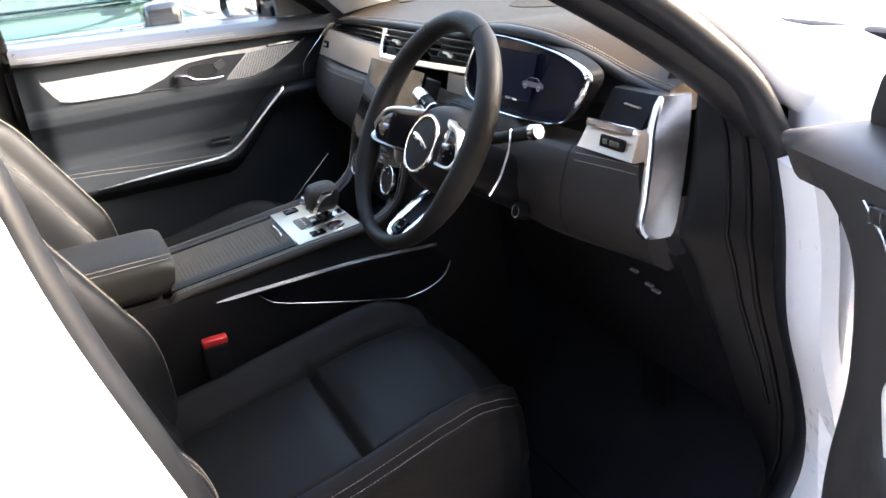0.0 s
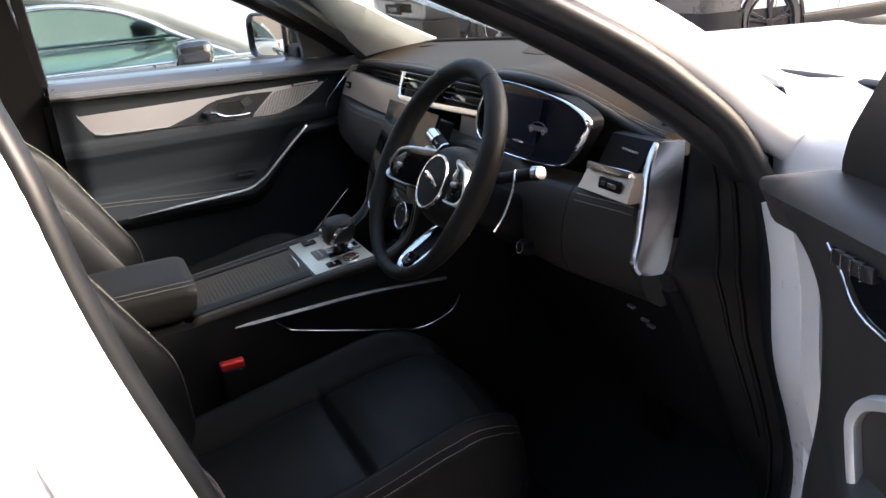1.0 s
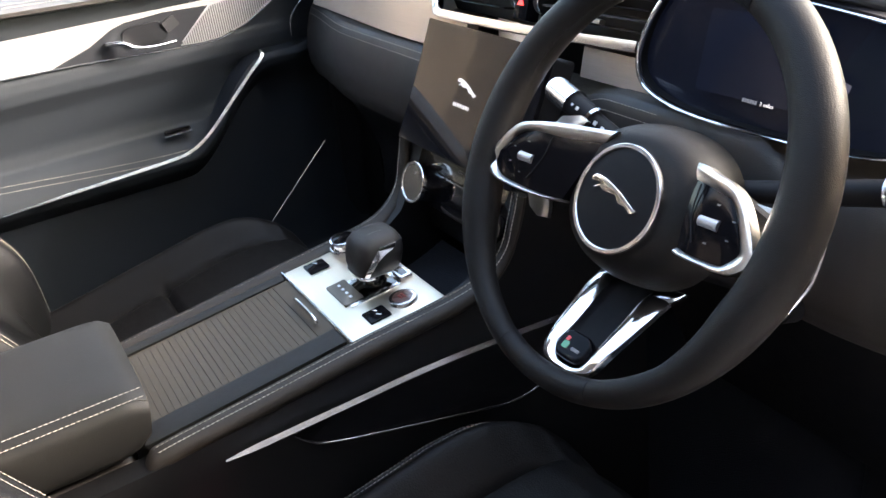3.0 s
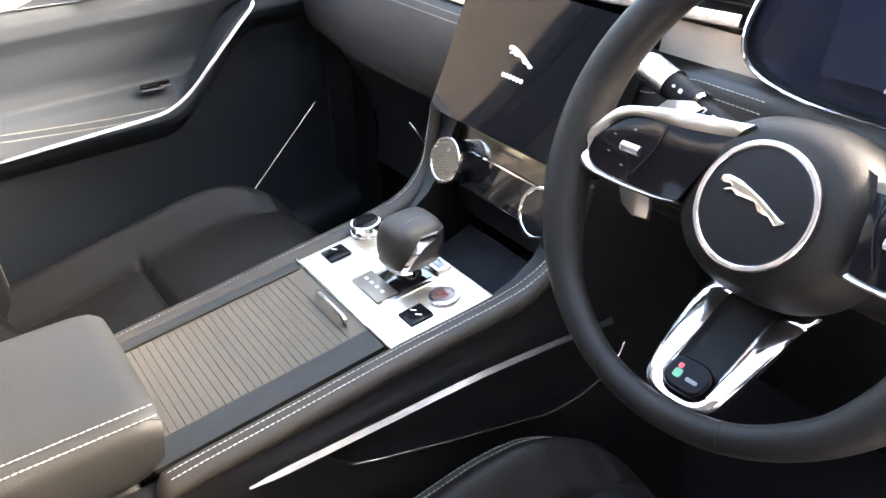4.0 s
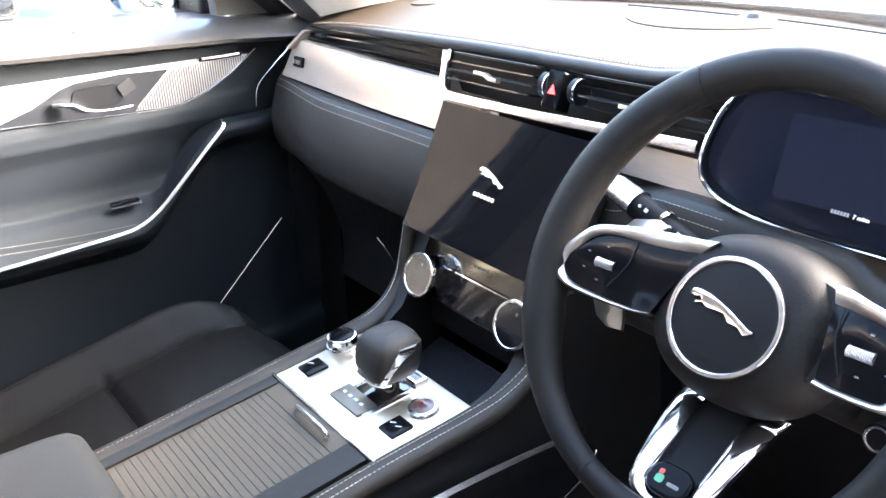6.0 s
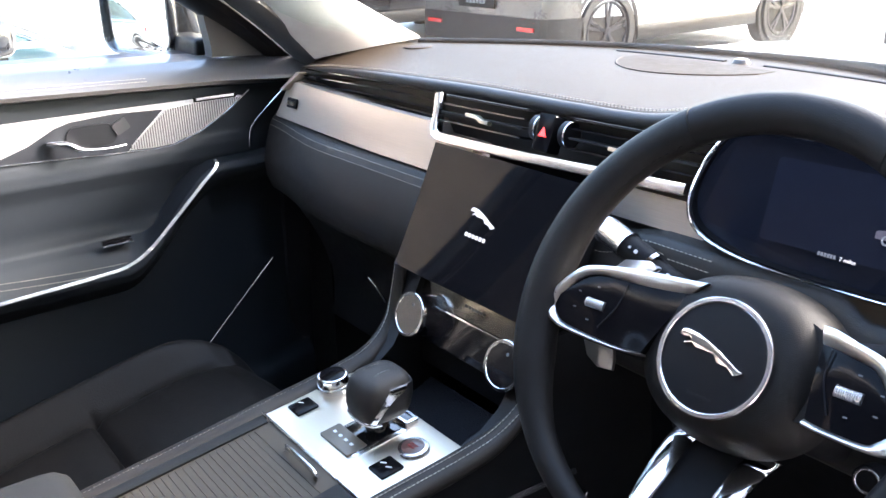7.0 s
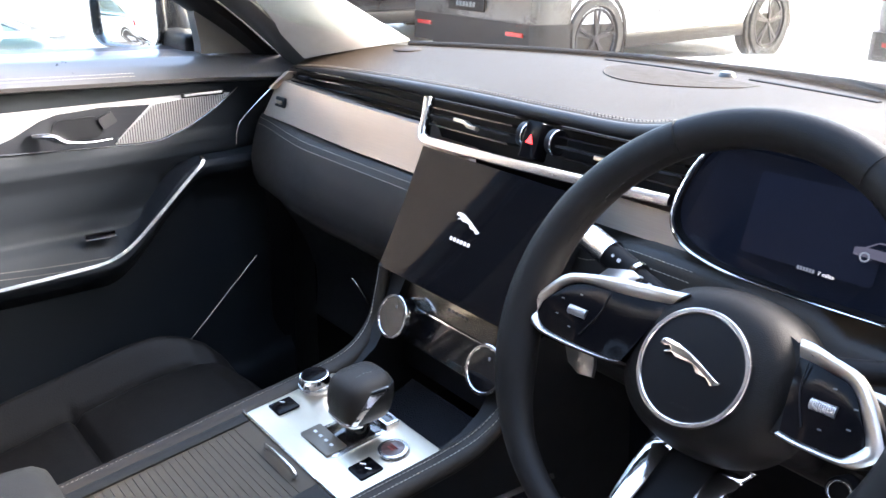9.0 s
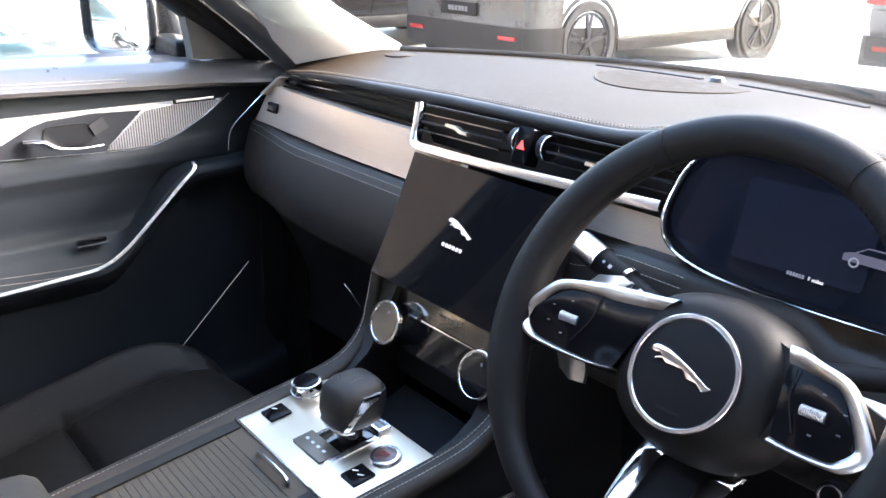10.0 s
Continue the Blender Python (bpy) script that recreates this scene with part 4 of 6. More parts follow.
part("tray", slab(lambda u, v: (-0.108 + 0.216 * u, -0.036 + 0.12 * v, 0.752 + 0.03 * v * v), 8, 6, (0, 0, -0.02)), CARPET, cons, "deep dark tray")
part("tray_front", box((0, -0.036, 0.785), (0.216, 0.004, 0.074), 0.001), DARK, cons)
# roller shutter of separate slats
def shut_z(y):
    return 0.7885 + (y + 0.37) * 0.1115
slat_me = None
for i in range(26):
    y = -0.376 + 0.0078 * i
    if slat_me is None:
        o = part("slat", box((0, 0, 0), (0.150, 0.00755, 0.004), 0.00025, 1), SHUTTER, cons, "ribbed shutter slat")
        slat_me = o.data
    else:
        o = new("slat", slat_me)
        o.parent = cons
        o.matrix_parent_inverse = cons.matrix_basis.inverted()
    o.matrix_basis = pose(-0.012, y, shut_z(y) + 0.0008, 6.4, 0, 0)
part("shutter_bed", slab(lambda u, v: (-0.09 + 0.18 * u, -0.40 + 0.245 * v, shut_z(-0.40 + 0.245 * v) + 0.0002), 2, 4, (0, 0, -0.01)), PLASTIC, cons)
part("shutter_end", box((0, 0, 0), (0.150, 0.0225, 0.004), 0.0006, 1, pose(-0.012, -0.1657, shut_z(-0.1657) + 0.0008, 6.4, 0, 0)), SHUTTER, cons)
part("shutter_handle", sweep(curve([(-0.022, -0.170, 0.816), (-0.016, -0.170, 0.8225), (0.034, -0.170, 0.8225), (0.040, -0.170, 0.816)], 5), 0.0036, 0.0024, (0, 1, 0), sides=8), CHROME, cons, "small chrome pull")
# switch plate
PL = frame_at((0, -0.15, 0.8165), (1, 0, 0), (0, 1, 0.088))
plate = part("switch_plate", prism([(-0.106, -0.004), (0.108, -0.004), (0.111, 0.114), (0.104, 0.120), (-0.104, 0.120), (-0.109, 0.114)], PL, 0.012, 0.0018), ALU, cons, "brushed aluminium switch plate")
part("plate_edge", sweep([(-0.108, -0.1545, 0.8165), (0.11, -0.1545, 0.8165)], 0.0018, 0.0022, sides=8), CHROME, plate)
def on_plate(x, y, h=0.0):
    return PL @ Matrix.Translation((x, y + 0.15, h))
part("gate", prism(rrect(0.058, 0.072, 0.006), on_plate(0.012, -0.088, 0.0012), 0.006, 0.0015), CHROME, plate, "chrome framed selector gate")
part("gate_slot", prism(rrect(0.046, 0.060, 0.004), on_plate(0.012, -0.086, 0.0020), 0.006, 0.0008), PIANO, plate)
part("gate_panel", prism(rrect(0.056, 0.026, 0.002), on_plate(0.006, -0.115, 0.0030), 0.004, 0.0006), mat("bronze_gate", (0.14, 0.118, 0.092), 0.35, 0.6), plate, "bronze gear indicator")
part("gate_bars", merge(*[prism(rrect(0.005, 0.0035, 0.0006, 2), on_plate(-0.012 + 0.011 * i, -0.114, 0.0034), 0.0003) for i in range(4)]), WHITEMARK, plate)
part("gate_rear", prism(rrect(0.034, 0.018, 0.003), on_plate(0.020, -0.044, 0.006), 0.006, 0.001), CHROME, plate)
part("gate_rear_inset", prism(rrect(0.026, 0.010, 0.002), on_plate(0.020, -0.044, 0.0066), 0.003, 0.0005), PIANO, plate)
for x, y, mk in ((-0.083, -0.114, 2), (0.077, -0.108, 3)):
    b = part("switch", prism(rrect(0.026, 0.028, 0.002), on_plate(x, y, 0.0022), 0.006, 0.001), SWITCH, plate, "small black rocker switch")
    part("switch_marks", merge(*[prism(rrect(0.007, 0.0015, 0.0004, 2), on_plate(x - 0.006 + 0.010 * i, y + 0.001, 0.0034) @ Matrix.Rotation(0.6, 4, "Z"), 0.0003) for i in range(mk - 1)]), WHITEMARK, b)
st = part("start_button", disc(0.0165, 0.006, on_plate(0.073, -0.070, 0.005), 0.001, 36, 0.018), CHROME, plate, "round start button with chrome ring")
part("start_face", disc(0.0128, 0.003, on_plate(0.073, -0.070, 0.0058), 0.001, 32), mat("start_face", (0.085, 0.050, 0.045), 0.25, coat=0.3), st)
for i, w in enumerate(("START", "STOP")):
    words(w, 0.0040, on_plate(0.073, -0.0685 - 0.0045 * i, 0.0062), REDPRINT, st, "start_words")
dl = part("drive_dial", disc(0.0180, 0.019, on_plate(-0.092, -0.066, 0.019), 0.002, 40, 0.0195), SHINY, plate, "chrome rotary drive dial")
part("dial_top", disc(0.0155, 0.002, on_plate(-0.092, -0.066, 0.0197), 0.0006, 32), SWITCH, dl)
part("dial_band", ring(0.0186, 0.0205, 0.005, on_plate(-0.092, -0.066, 0.008), 40), CHROME, dl)

# ---- gear selector ----
gear = thing("gear_selector", (0.015, -0.075, 0.822), "leather topped gear selector lever with a chrome front blade", "gear lever")
part("stem", disc(0.012, 0.03, frame_at((0.014, -0.078, 0.842), (1, 0, 0), (0, 1, 0.1)), 0.002, 20, 0.016), PIANO, gear)
KNOB = [(0.0, 0.019, 0.021, 0.8450), (0.06, 0.0265, 0.0285, 0.8465), (0.28, 0.0305, 0.0325, 0.856), (0.55, 0.0318, 0.0335, 0.870), (0.76, 0.0300, 0.0320, 0.882), (0.89, 0.0250, 0.0270, 0.8895), (0.97, 0.0160, 0.0180, 0.8935), (1.0, 0.005, 0.006, 0.8948)]
secs = []
for k, w, d, z in KNOB:
    secs.append([(0.014 + w * math.copysign(abs(math.cos(a)) ** 0.52, math.cos(a)), -0.074 + 0.010 * k + d * (0.78 if math.sin(a) > 0 else 1.0) * math.copysign(abs(math.sin(a)) ** 0.52, math.sin(a)), z) for a in [2 * math.pi * j / 32 for j in range(32)]])
part("knob", loft(secs), KNOB_LEATHER, gear, "black leather knob")


def blade(u, v, wide=0.0, grow=1.06):
    k = 0.80 * (1 - u)
    w, d, z = interp([(q[0], q[1:]) for q in KNOB], k)
    a = radians(10 + wide * (1 - v) - (0 if wide else 17) * v - 58 * u * (1 - 0.25 * u))
    return (0.014 + (w * grow + 0.001) * math.copysign(abs(math.cos(a)) ** 0.52, math.cos(a)), -0.074 + 0.010 * k + (d * grow + 0.001) * (0.78 if a > 0 else 1.0) * math.copysign(abs(math.sin(a)) ** 0.52, math.sin(a)), z)


part("knob_side", slab(lambda u, v: blade(u, v, 70, 1.0), 16, 10, (-0.003, 0.001, 0)), PLASTIC, gear, "black knob side")
part("knob_collar", sweep([(0.014 + 0.027 * math.copysign(abs(math.cos(a)) ** 0.52, math.cos(a)), -0.074 + 0.029 * math.copysign(abs(math.sin(a)) ** 0.52, math.sin(a)), 0.8462) for a in np.linspace(math.pi * 0.95, math.pi * 1.93, 24)], 0.0012, 0.0026, (0, 0, 1), sides=8), SHINY, gear, "polished chrome collar")
part("knob_blade", slab(blade, 16, 4, (-0.003, 0.001, 0)), SHINY, gear, "polished chrome blade")
for x in (0.002, 0.022):
    part("stitching", stitches([(x, -0.070 + 0.0325 * math.cos(a), 0.862 + 0.0334 * math.sin(a)) for a in np.linspace(0.5, 2.6, 20)], 0.003, 0.0015, 0.0004), GREYMARK, gear)

# ---- armrest ----
arm = thing("armrest", (0.01, -0.6, 0.775), "padded black leather armrest with pale double stitching", "armrest")
def armf(u, v):
    a = 2 * math.pi * v
    c, s_ = math.cos(a), math.sin(a)
    x = 0.010 + 0.104 * math.copysign(abs(c) ** 0.35, c)
    zz = math.copysign(abs(s_) ** (0.42 if s_ > 0 else 0.6), s_)
    y = -0.372 - 0.45 * u
    sh = 1.0
    if u < 0.10:
        sh = math.sqrt(max(0.0, 1 - ((0.10 - u) / 0.10) ** 2.4)) * 0.45 + 0.55
    top = 0.812 + (0.041 if s_ > 0 else 0.037 * (0.5 + 0.5 * sh)) * zz * (sh ** (0.5 if s_ > 0 else 1))
    return Vector((0.010 + (x - 0.010) * (0.94 + 0.06 * sh) + 0.0, y + (0.016 * (0.853 - top) / 0.08 * -1 if u < 0.1 else 0), top + 0.003 * (1 - ((x - 0.01) / 0.104) ** 2) * (1 if s_ > 0 else 0)))
secs = [[armf(i / 40, j / 56) for j in range(56)] for i in range(41)]
part("cushion", loft(secs), ARM_LEATHER, arm, "black leather armrest cushion side")
part("top_pad", slab(lambda u, v: armf(u, 0.108 + 0.284 * v) + Vector((0, 0, 0.0008)), 40, 40, (0, 0, -0.0015)), ARM_LEATHER, arm, "brown-black leather top of the armrest")
for dx, dz in ((0.090, 0.0425), (0.099, 0.0375)):
    part("stitching", stitches([(0.010 + dx, y, 0.812 + dz) for y in np.linspace(-0.378, -0.80, 50)], 0.0042, 0.0012, 0.00048), THREAD, arm, "pale double stitching")
part("bin", box((0.0, -0.63, 0.72), (0.215, 0.46, 0.11), 0.02, 3), LEATHER, arm, "leather sided storage bin")
arm.location.z += 0.008

# ---- steering wheel ----
WM = frame_at((0.37, 0.002, 1.052), (1, 0, 0), (0, 0.515, 0.857)) @ Matrix.Rotation(radians(2.5), 4, "Z")
wheel = thing("steering_wheel", WM.translation, "black leather steering wheel with satin silver spokes and round badge", "steering wheel")
def wv(x, y, z):
    return WM @ Vector((x, y, z))
N = WM.to_3x3() @ Vector((0, 0, 1))
RIM_HALF = [(0, 0.0205), (35, 0.0185), (65, 0.0168), (115, 0.0168), (145, 0.0185), (180, 0.0205), (205, 0.0195), (228, 0.0135), (250, 0.0112), (290, 0.0112), (312, 0.0135), (335, 0.0195), (360, 0.0205)]
rimp = []
for i in range(120):
    a = 2 * math.pi * i / 120
    r = 0.1905 - interp(RIM_HALF, 3.0 * i)
    rimp.append(wv(r * math.cos(a), r * math.sin(a), 0))
part("rim", sweep(rimp, 0.0170, 0.0160, N, closed=True, sides=18, taper=lambda k: interp(RIM_HALF, 357.0 * k) / 0.0170), RIM_LEATHER, wheel, "black leather rim")
for a in (118, 252, 62, 288):
    an = radians(a)
    h = interp(RIM_HALF, a)
    c = wv((0.1905 - h) * math.cos(an), (0.1905 - h) * math.sin(an), 0)
    part("rim_seam", ring(h * 0.95, h * 1.006, 0.0009, frame_at(c, WM.to_3x3() @ Vector((math.cos(an), math.sin(an), 0)), N), 24), RIM_LEATHER, wheel)
for a0, a1 in ((122, 165), (15, 58)):
    inner = [wv((0.1905 - 1.93 * interp(RIM_HALF, math.degrees(a))) * math.cos(a), (0.1905 - 1.93 * interp(RIM_HALF, math.degrees(a))) * math.sin(a), 0.006) for a in np.linspace(radians(a0), radians(a1), 60)]
    part("stitching", stitches(inner, 0.004, 0.0025, 0.0007), DARK, wheel)
# hub pad
secs = []
for i in range(10):
    k = i / 9
    r = 0.080 * (1 - 0.46 * k ** 2.0)
    z = -0.064 + 0.052 * math.sin(k * math.pi / 2)
    secs.append([wv(r * (1.02 if math.sin(a) < 0 else 1.0 + 0.05 * (1 - k)) * math.cos(a), -0.016 + r * (0.94 + 0.06 * math.cos(2 * a)) * math.sin(a), z) for a in [2 * math.pi * j / 56 for j in range(56)]])
part("hub_pad", loft(secs), RIM_LEATHER, wheel, "rounded black hub pad")
BM = WM @ Matrix.Translation((0, -0.020, -0.0070))
part("badge_ring", ring(0.0425, 0.0470, 0.005, BM @ Matrix.Translation((0, 0, 0.001)), 64), CHROME, wheel, "satin silver ring")
part("badge_disc", disc(0.0425, 0.004, BM @ Matrix.Translation((0, 0, -0.0006)), 0.0004, 56), DARK, wheel)
part("badge", prism(cat_polygon(0.060), BM @ Matrix.Translation((0, 0.002, 0.0022)), 0.003, 0.0007), SHINY, wheel, "polished silver streak badge")
part("badge_bars", merge(*[prism(rrect(0.0025, 0.0025, 0.0005, 2), BM @ Matrix.Translation((-0.009 + 0.0036 * i, -0.031, -0.0004)), 0.0003) for i in range(6)]), DARK, wheel)


def hoop_z(x):
    return -0.014 + 0.021 * smoothstep(0.035, 0.105, x)


# outer and inner outline of the silver frame round each switch pack
HOOP = {
    -1: ([(0.028, 0.0335), (0.067, 0.0288), (0.100, 0.0228), (0.127, 0.0168), (0.139, 0.0088), (0.151, -0.006), (0.159, -0.0195), (0.1598, -0.0275), (0.151, -0.0355), (0.139, -0.0402), (0.126, -0.0415), (0.100, -0.0422), (0.075, -0.0412), (0.060, -0.0385)],
         [(0.040, 0.0215), (0.060, 0.0178), (0.080, 0.0148), (0.102, 0.0133), (0.119, 0.0110), (0.132, 0.0045), (0.142, -0.008), (0.1490, -0.020), (0.1480, -0.0270), (0.140, -0.0338), (0.128, -0.0368), (0.1015, -0.0382), (0.0765, -0.0386), (0.0617, -0.0370)]),
    1: ([(0.074, 0.0272), (0.086, 0.0262), (0.099, 0.0226), (0.117, 0.0182), (0.128, 0.0105), (0.139, -0.003), (0.149, -0.019), (0.1512, -0.0265), (0.148, -0.0345), (0.137, -0.0420), (0.122, -0.0438), (0.102, -0.0434), (0.090, -0.0428), (0.083, -0.0420)],
        [(0.0765, 0.0148), (0.0885, 0.0137), (0.0985, 0.0120), (0.1055, 0.0108), (0.116, 0.0085), (0.124, 0.0018), (0.131, -0.009), (0.138, -0.022), (0.1385, -0.0275), (0.1310, -0.0360), (0.1245, -0.0388), (0.102, -0.0392), (0.090, -0.0386), (0.083, -0.0378)]),
}
for s in (1, -1):
    def q(x, y, z=-0.004):
        return wv(s * x, y, z)
    part("spoke", slab(lambda u, v: q(0.05 + 0.105 * u, (-0.042 - 0.002 * u) + (0.072 - 0.030 * u) * v, -0.028 + 0.018 * u), 6, 6, N * -0.022), RIM_LEATHER, wheel, "black side spoke")
    OC = curve([(x, y, 0) for x, y in HOOP[s][0]], 4)
    IC = curve([(x, y, 0) for x, y in HOOP[s][1]], 4)

    def hoop(u, v):
        i = round(u * (len(OC) - 1))
        p = OC[i].lerp(IC[i], v)
        return q(p.x, p.y, hoop_z(p.x) + 0.0030 * math.sin(math.pi * min(1.0, 0.18 + 0.82 * v)) - 0.0012 * v)
    part("spoke_frame", slab(hoop, len(OC) - 1, 8, N * -0.012), FRAME, wheel, "satin silver spoke frame")

    def pack(u, v):
        i = round(u * (len(IC) // 2))
        p = IC[i].lerp(IC[len(IC) - 1 - i], v)
        return q(p.x, p.y, hoop_z(p.x) - 0.0022 + 0.0025 * math.sin(math.pi * v))
    part("switch_pack", slab(pack, len(IC) // 2, 10, N * -0.008), SWITCH, wheel, "piano black switch pack")
    part("roller", sweep([q(0.0985 + 0.018 * j / 24, -0.0125, 0.0050 + 0.001 * j / 24) for j in range(25)], 0.0046, 0.0050, N, sides=16, taper=lambda k: 1.0 - 0.09 * (round(k * 24) % 2)), ROLLER, wheel, "knurled silver roller")
    part("switch_marks", merge(*[prism(rrect(0.0030, 0.0012, 0.0004, 2), WM @ Matrix.Translation((s * x, y, hoop_z(x) + 0.0008)), 0.0003) for x, y in ((0.127, -0.006), (0.127, -0.020), (0.110, 0.002), (0.110, -0.027))]), GREYMARK, wheel)
    part("pack_divider", sweep(curve([q(0.086, 0.0125, hoop_z(0.086) + 0.0006), q(0.088, -0.008, hoop_z(0.088) + 0.0012), q(0.098, -0.030, hoop_z(0.098) + 0.0004)], 5), 0.0007, 0.0006, N, sides=6), DARK, wheel)
    part("shift_paddle", prism([(s * x, min(y, 0.04) if s < 0 else max(-0.030, min(y, 0.012))) for x, y in ((0.090, 0.036), (0.102, 0.040), (0.126, 0.035), (0.138, 0.020), (0.140, -0.040), (0.128, -0.056), (0.114, -0.062), (0.098, -0.060), (0.100, -0.050), (0.108, -0.035), (0.108, 0.010), (0.098, 0.028))][::s], WM @ Matrix.Translation((0, 0, -0.034)), 0.004, 0.001), FRAME, wheel, "aluminium shift paddle")
FORK_OUT = [(-0.045, -0.078, -0.074), (-0.0425, -0.100, -0.057), (-0.039, -0.125, -0.040), (-0.0350, -0.150, -0.0245), (-0.0300, -0.1655, -0.0185), (-0.018, -0.1725, -0.0165), (0.0, -0.1740, -0.0160)]
FORK_IN = [(-0.022, -0.078, -0.072), (-0.0210, -0.100, -0.056), (-0.0200, -0.125, -0.041), (-0.0190, -0.147, -0.0275), (-0.0170, -0.1590, -0.0225), (-0.010, -0.1645, -0.0205), (0.0, -0.1655, -0.0200)]
FO = curve([wv(*p) for p in FORK_OUT] + [wv(-x, y, z) for x, y, z in FORK_OUT[-2::-1]], 5)
FI = curve([wv(*p) for p in FORK_IN] + [wv(-x, y, z) for x, y, z in FORK_IN[-2::-1]], 5)


def fork(u, v):
    i = round(u * (len(FO) - 1))
    e = abs(2 * u - 1)
    return FO[i].lerp(FI[i], v) + N * (0.0035 * math.sin(math.pi * v) ** 0.7 - 0.007 * smoothstep(0.88, 1.0, e))


part("lower_spoke", slab(fork, len(FO) - 1, 10, N * -0.007), SHINY, wheel, "polished silver forked lower spoke")
for s in (1, -1):
    part("paddle_edge", sweep(curve([wv(s * x, y, -0.065) for x, y in ((0.138, 0.0425), (0.149, 0.024), (0.154, 0.0035), (0.1555, -0.029), (0.147, -0.0565))], 6), 0.0018, 0.0022, N, sides=8), CHROME, wheel, "thin chrome edge of the shift paddle")
part("spoke_web", slab(lambda u, v: wv((2 * u - 1) * 0.022, -0.075 - 0.080 * v, -0.080 + 0.052 * v), 4, 6, N * -0.006), DARK, wheel)
IM = WM @ Matrix.Translation((0, -0.1505, -0.0205)) @ Matrix.Rotation(radians(-27), 4, "X")
ins = part("lower_insert", prism(rrect(0.036, 0.027, 0.011), IM, 0.008, 0.003, 4), SWITCH, wheel, "piano black badge insert")
part("insert_green", prism(rrect(0.007, 0.007, 0.002, 3), IM @ Matrix.Translation((-0.007, -0.002, 0.0006)), 0.0006), GREEN, ins)
part("insert_red", prism(rrect(0.004, 0.004, 0.001, 3), IM @ Matrix.Translation((-0.008, 0.004, 0.0008)), 0.0006), RED, ins)
part("insert_mark", prism(rrect(0.010, 0.003, 0.001, 3), IM @ Matrix.Translation((0.006, -0.003, 0.0006)), 0.0006), GREYMARK, ins)

# ---- column, stalks and column knob ----
col = thing("steering_column", (0.37, 0.1, 0.98), "black plastic steering column cover", "column")
part("shroud", loft([[wv(r * math.copysign(abs(math.cos(a)) ** 0.6, math.cos(a)), -0.025 + 0.75 * r * math.copysign(abs(math.sin(a)) ** 0.6, math.sin(a)), z) for a in [2 * math.pi * j / 32 for j in range(32)]] for r, z in ((0.036, -0.068), (0.048, -0.074), (0.054, -0.10), (0.058, -0.20))]), DARK, col, "black shroud")
kn = part("column_knob", disc(0.013, 0.02, frame_at((0.451, 0.110, 0.913), (1, 0, 0), (0, 0.3, 0.95)), 0.002, 28), DARK, col, "small column switch")
part("knob_ring", ring(0.0085, 0.011, 0.002, frame_at((0.451, 0.109, 0.913), (1, 0, 0), (0, 0.3, 0.95)), 28), CHROME, kn)


def stalk(tip, root, name, label, bright, short=0.74):
    t = thing(name, root, label, "stalk")
    a, b = Vector(root), Vector(tip)
    d = b - a
    fat = 1.22 if short < 0.8 else 1.0
    part("arm", sweep([a, a + d * 0.35, a + d * 0.55], 0.011, 0.009, (0, 0, 1), sides=14), DARK, t)
    if short < 0.8:
        part("collar", sweep([a + d * 0.48, a + d * 0.51], 0.0138, 0.0134, (0, 0, 1), sides=18), SHINY, t)
    part("barrel", sweep([a + d * 0.52, a + d * (short + 0.02)], 0.0106 * fat, 0.0100 * fat, (0, 0, 1), sides=18), DARK, t)
    part("tip", sweep([a + d * short, a + d * (short + 0.02), a + d * 0.965, b], 0.0112 * fat, 0.0112 * fat, (0, 0, 1), sides=28, taper=lambda k: interp([(0, 1.08), (0.34, 1.0), (0.67, 1.0), (1.0, 0.88)], k)), bright, t, "satin silver end cap")
    side = d.normalized()
    for k, w in ((0.60, 0.0036), (0.66, 0.0026), (0.40, 0.0042), (0.32, 0.0040)) if short < 0.8 else ():
        m = frame_at(a + d * k + Vector((0, -0.0095, 0.0075)) * (1.17 if k > 0.5 else 1.0), side if side.x > 0 else -side, (0, 0.6, 0.8))
        part("mark", prism(rrect(w, w, 0.0006, 2), m, 0.0006), WHITEMARK, t)
    return t


stalk((0.180, 0.087, 1.064), (0.315, 0.075, 1.028), "indicator_stalk", "black indicator stalk with silver tip and white symbols", CHROME)
stalk((0.559, 0.097, 1.064), (0.430, 0.078, 1.030), "wiper_stalk", "black wiper stalk with silver tip", CHROME, 0.90)


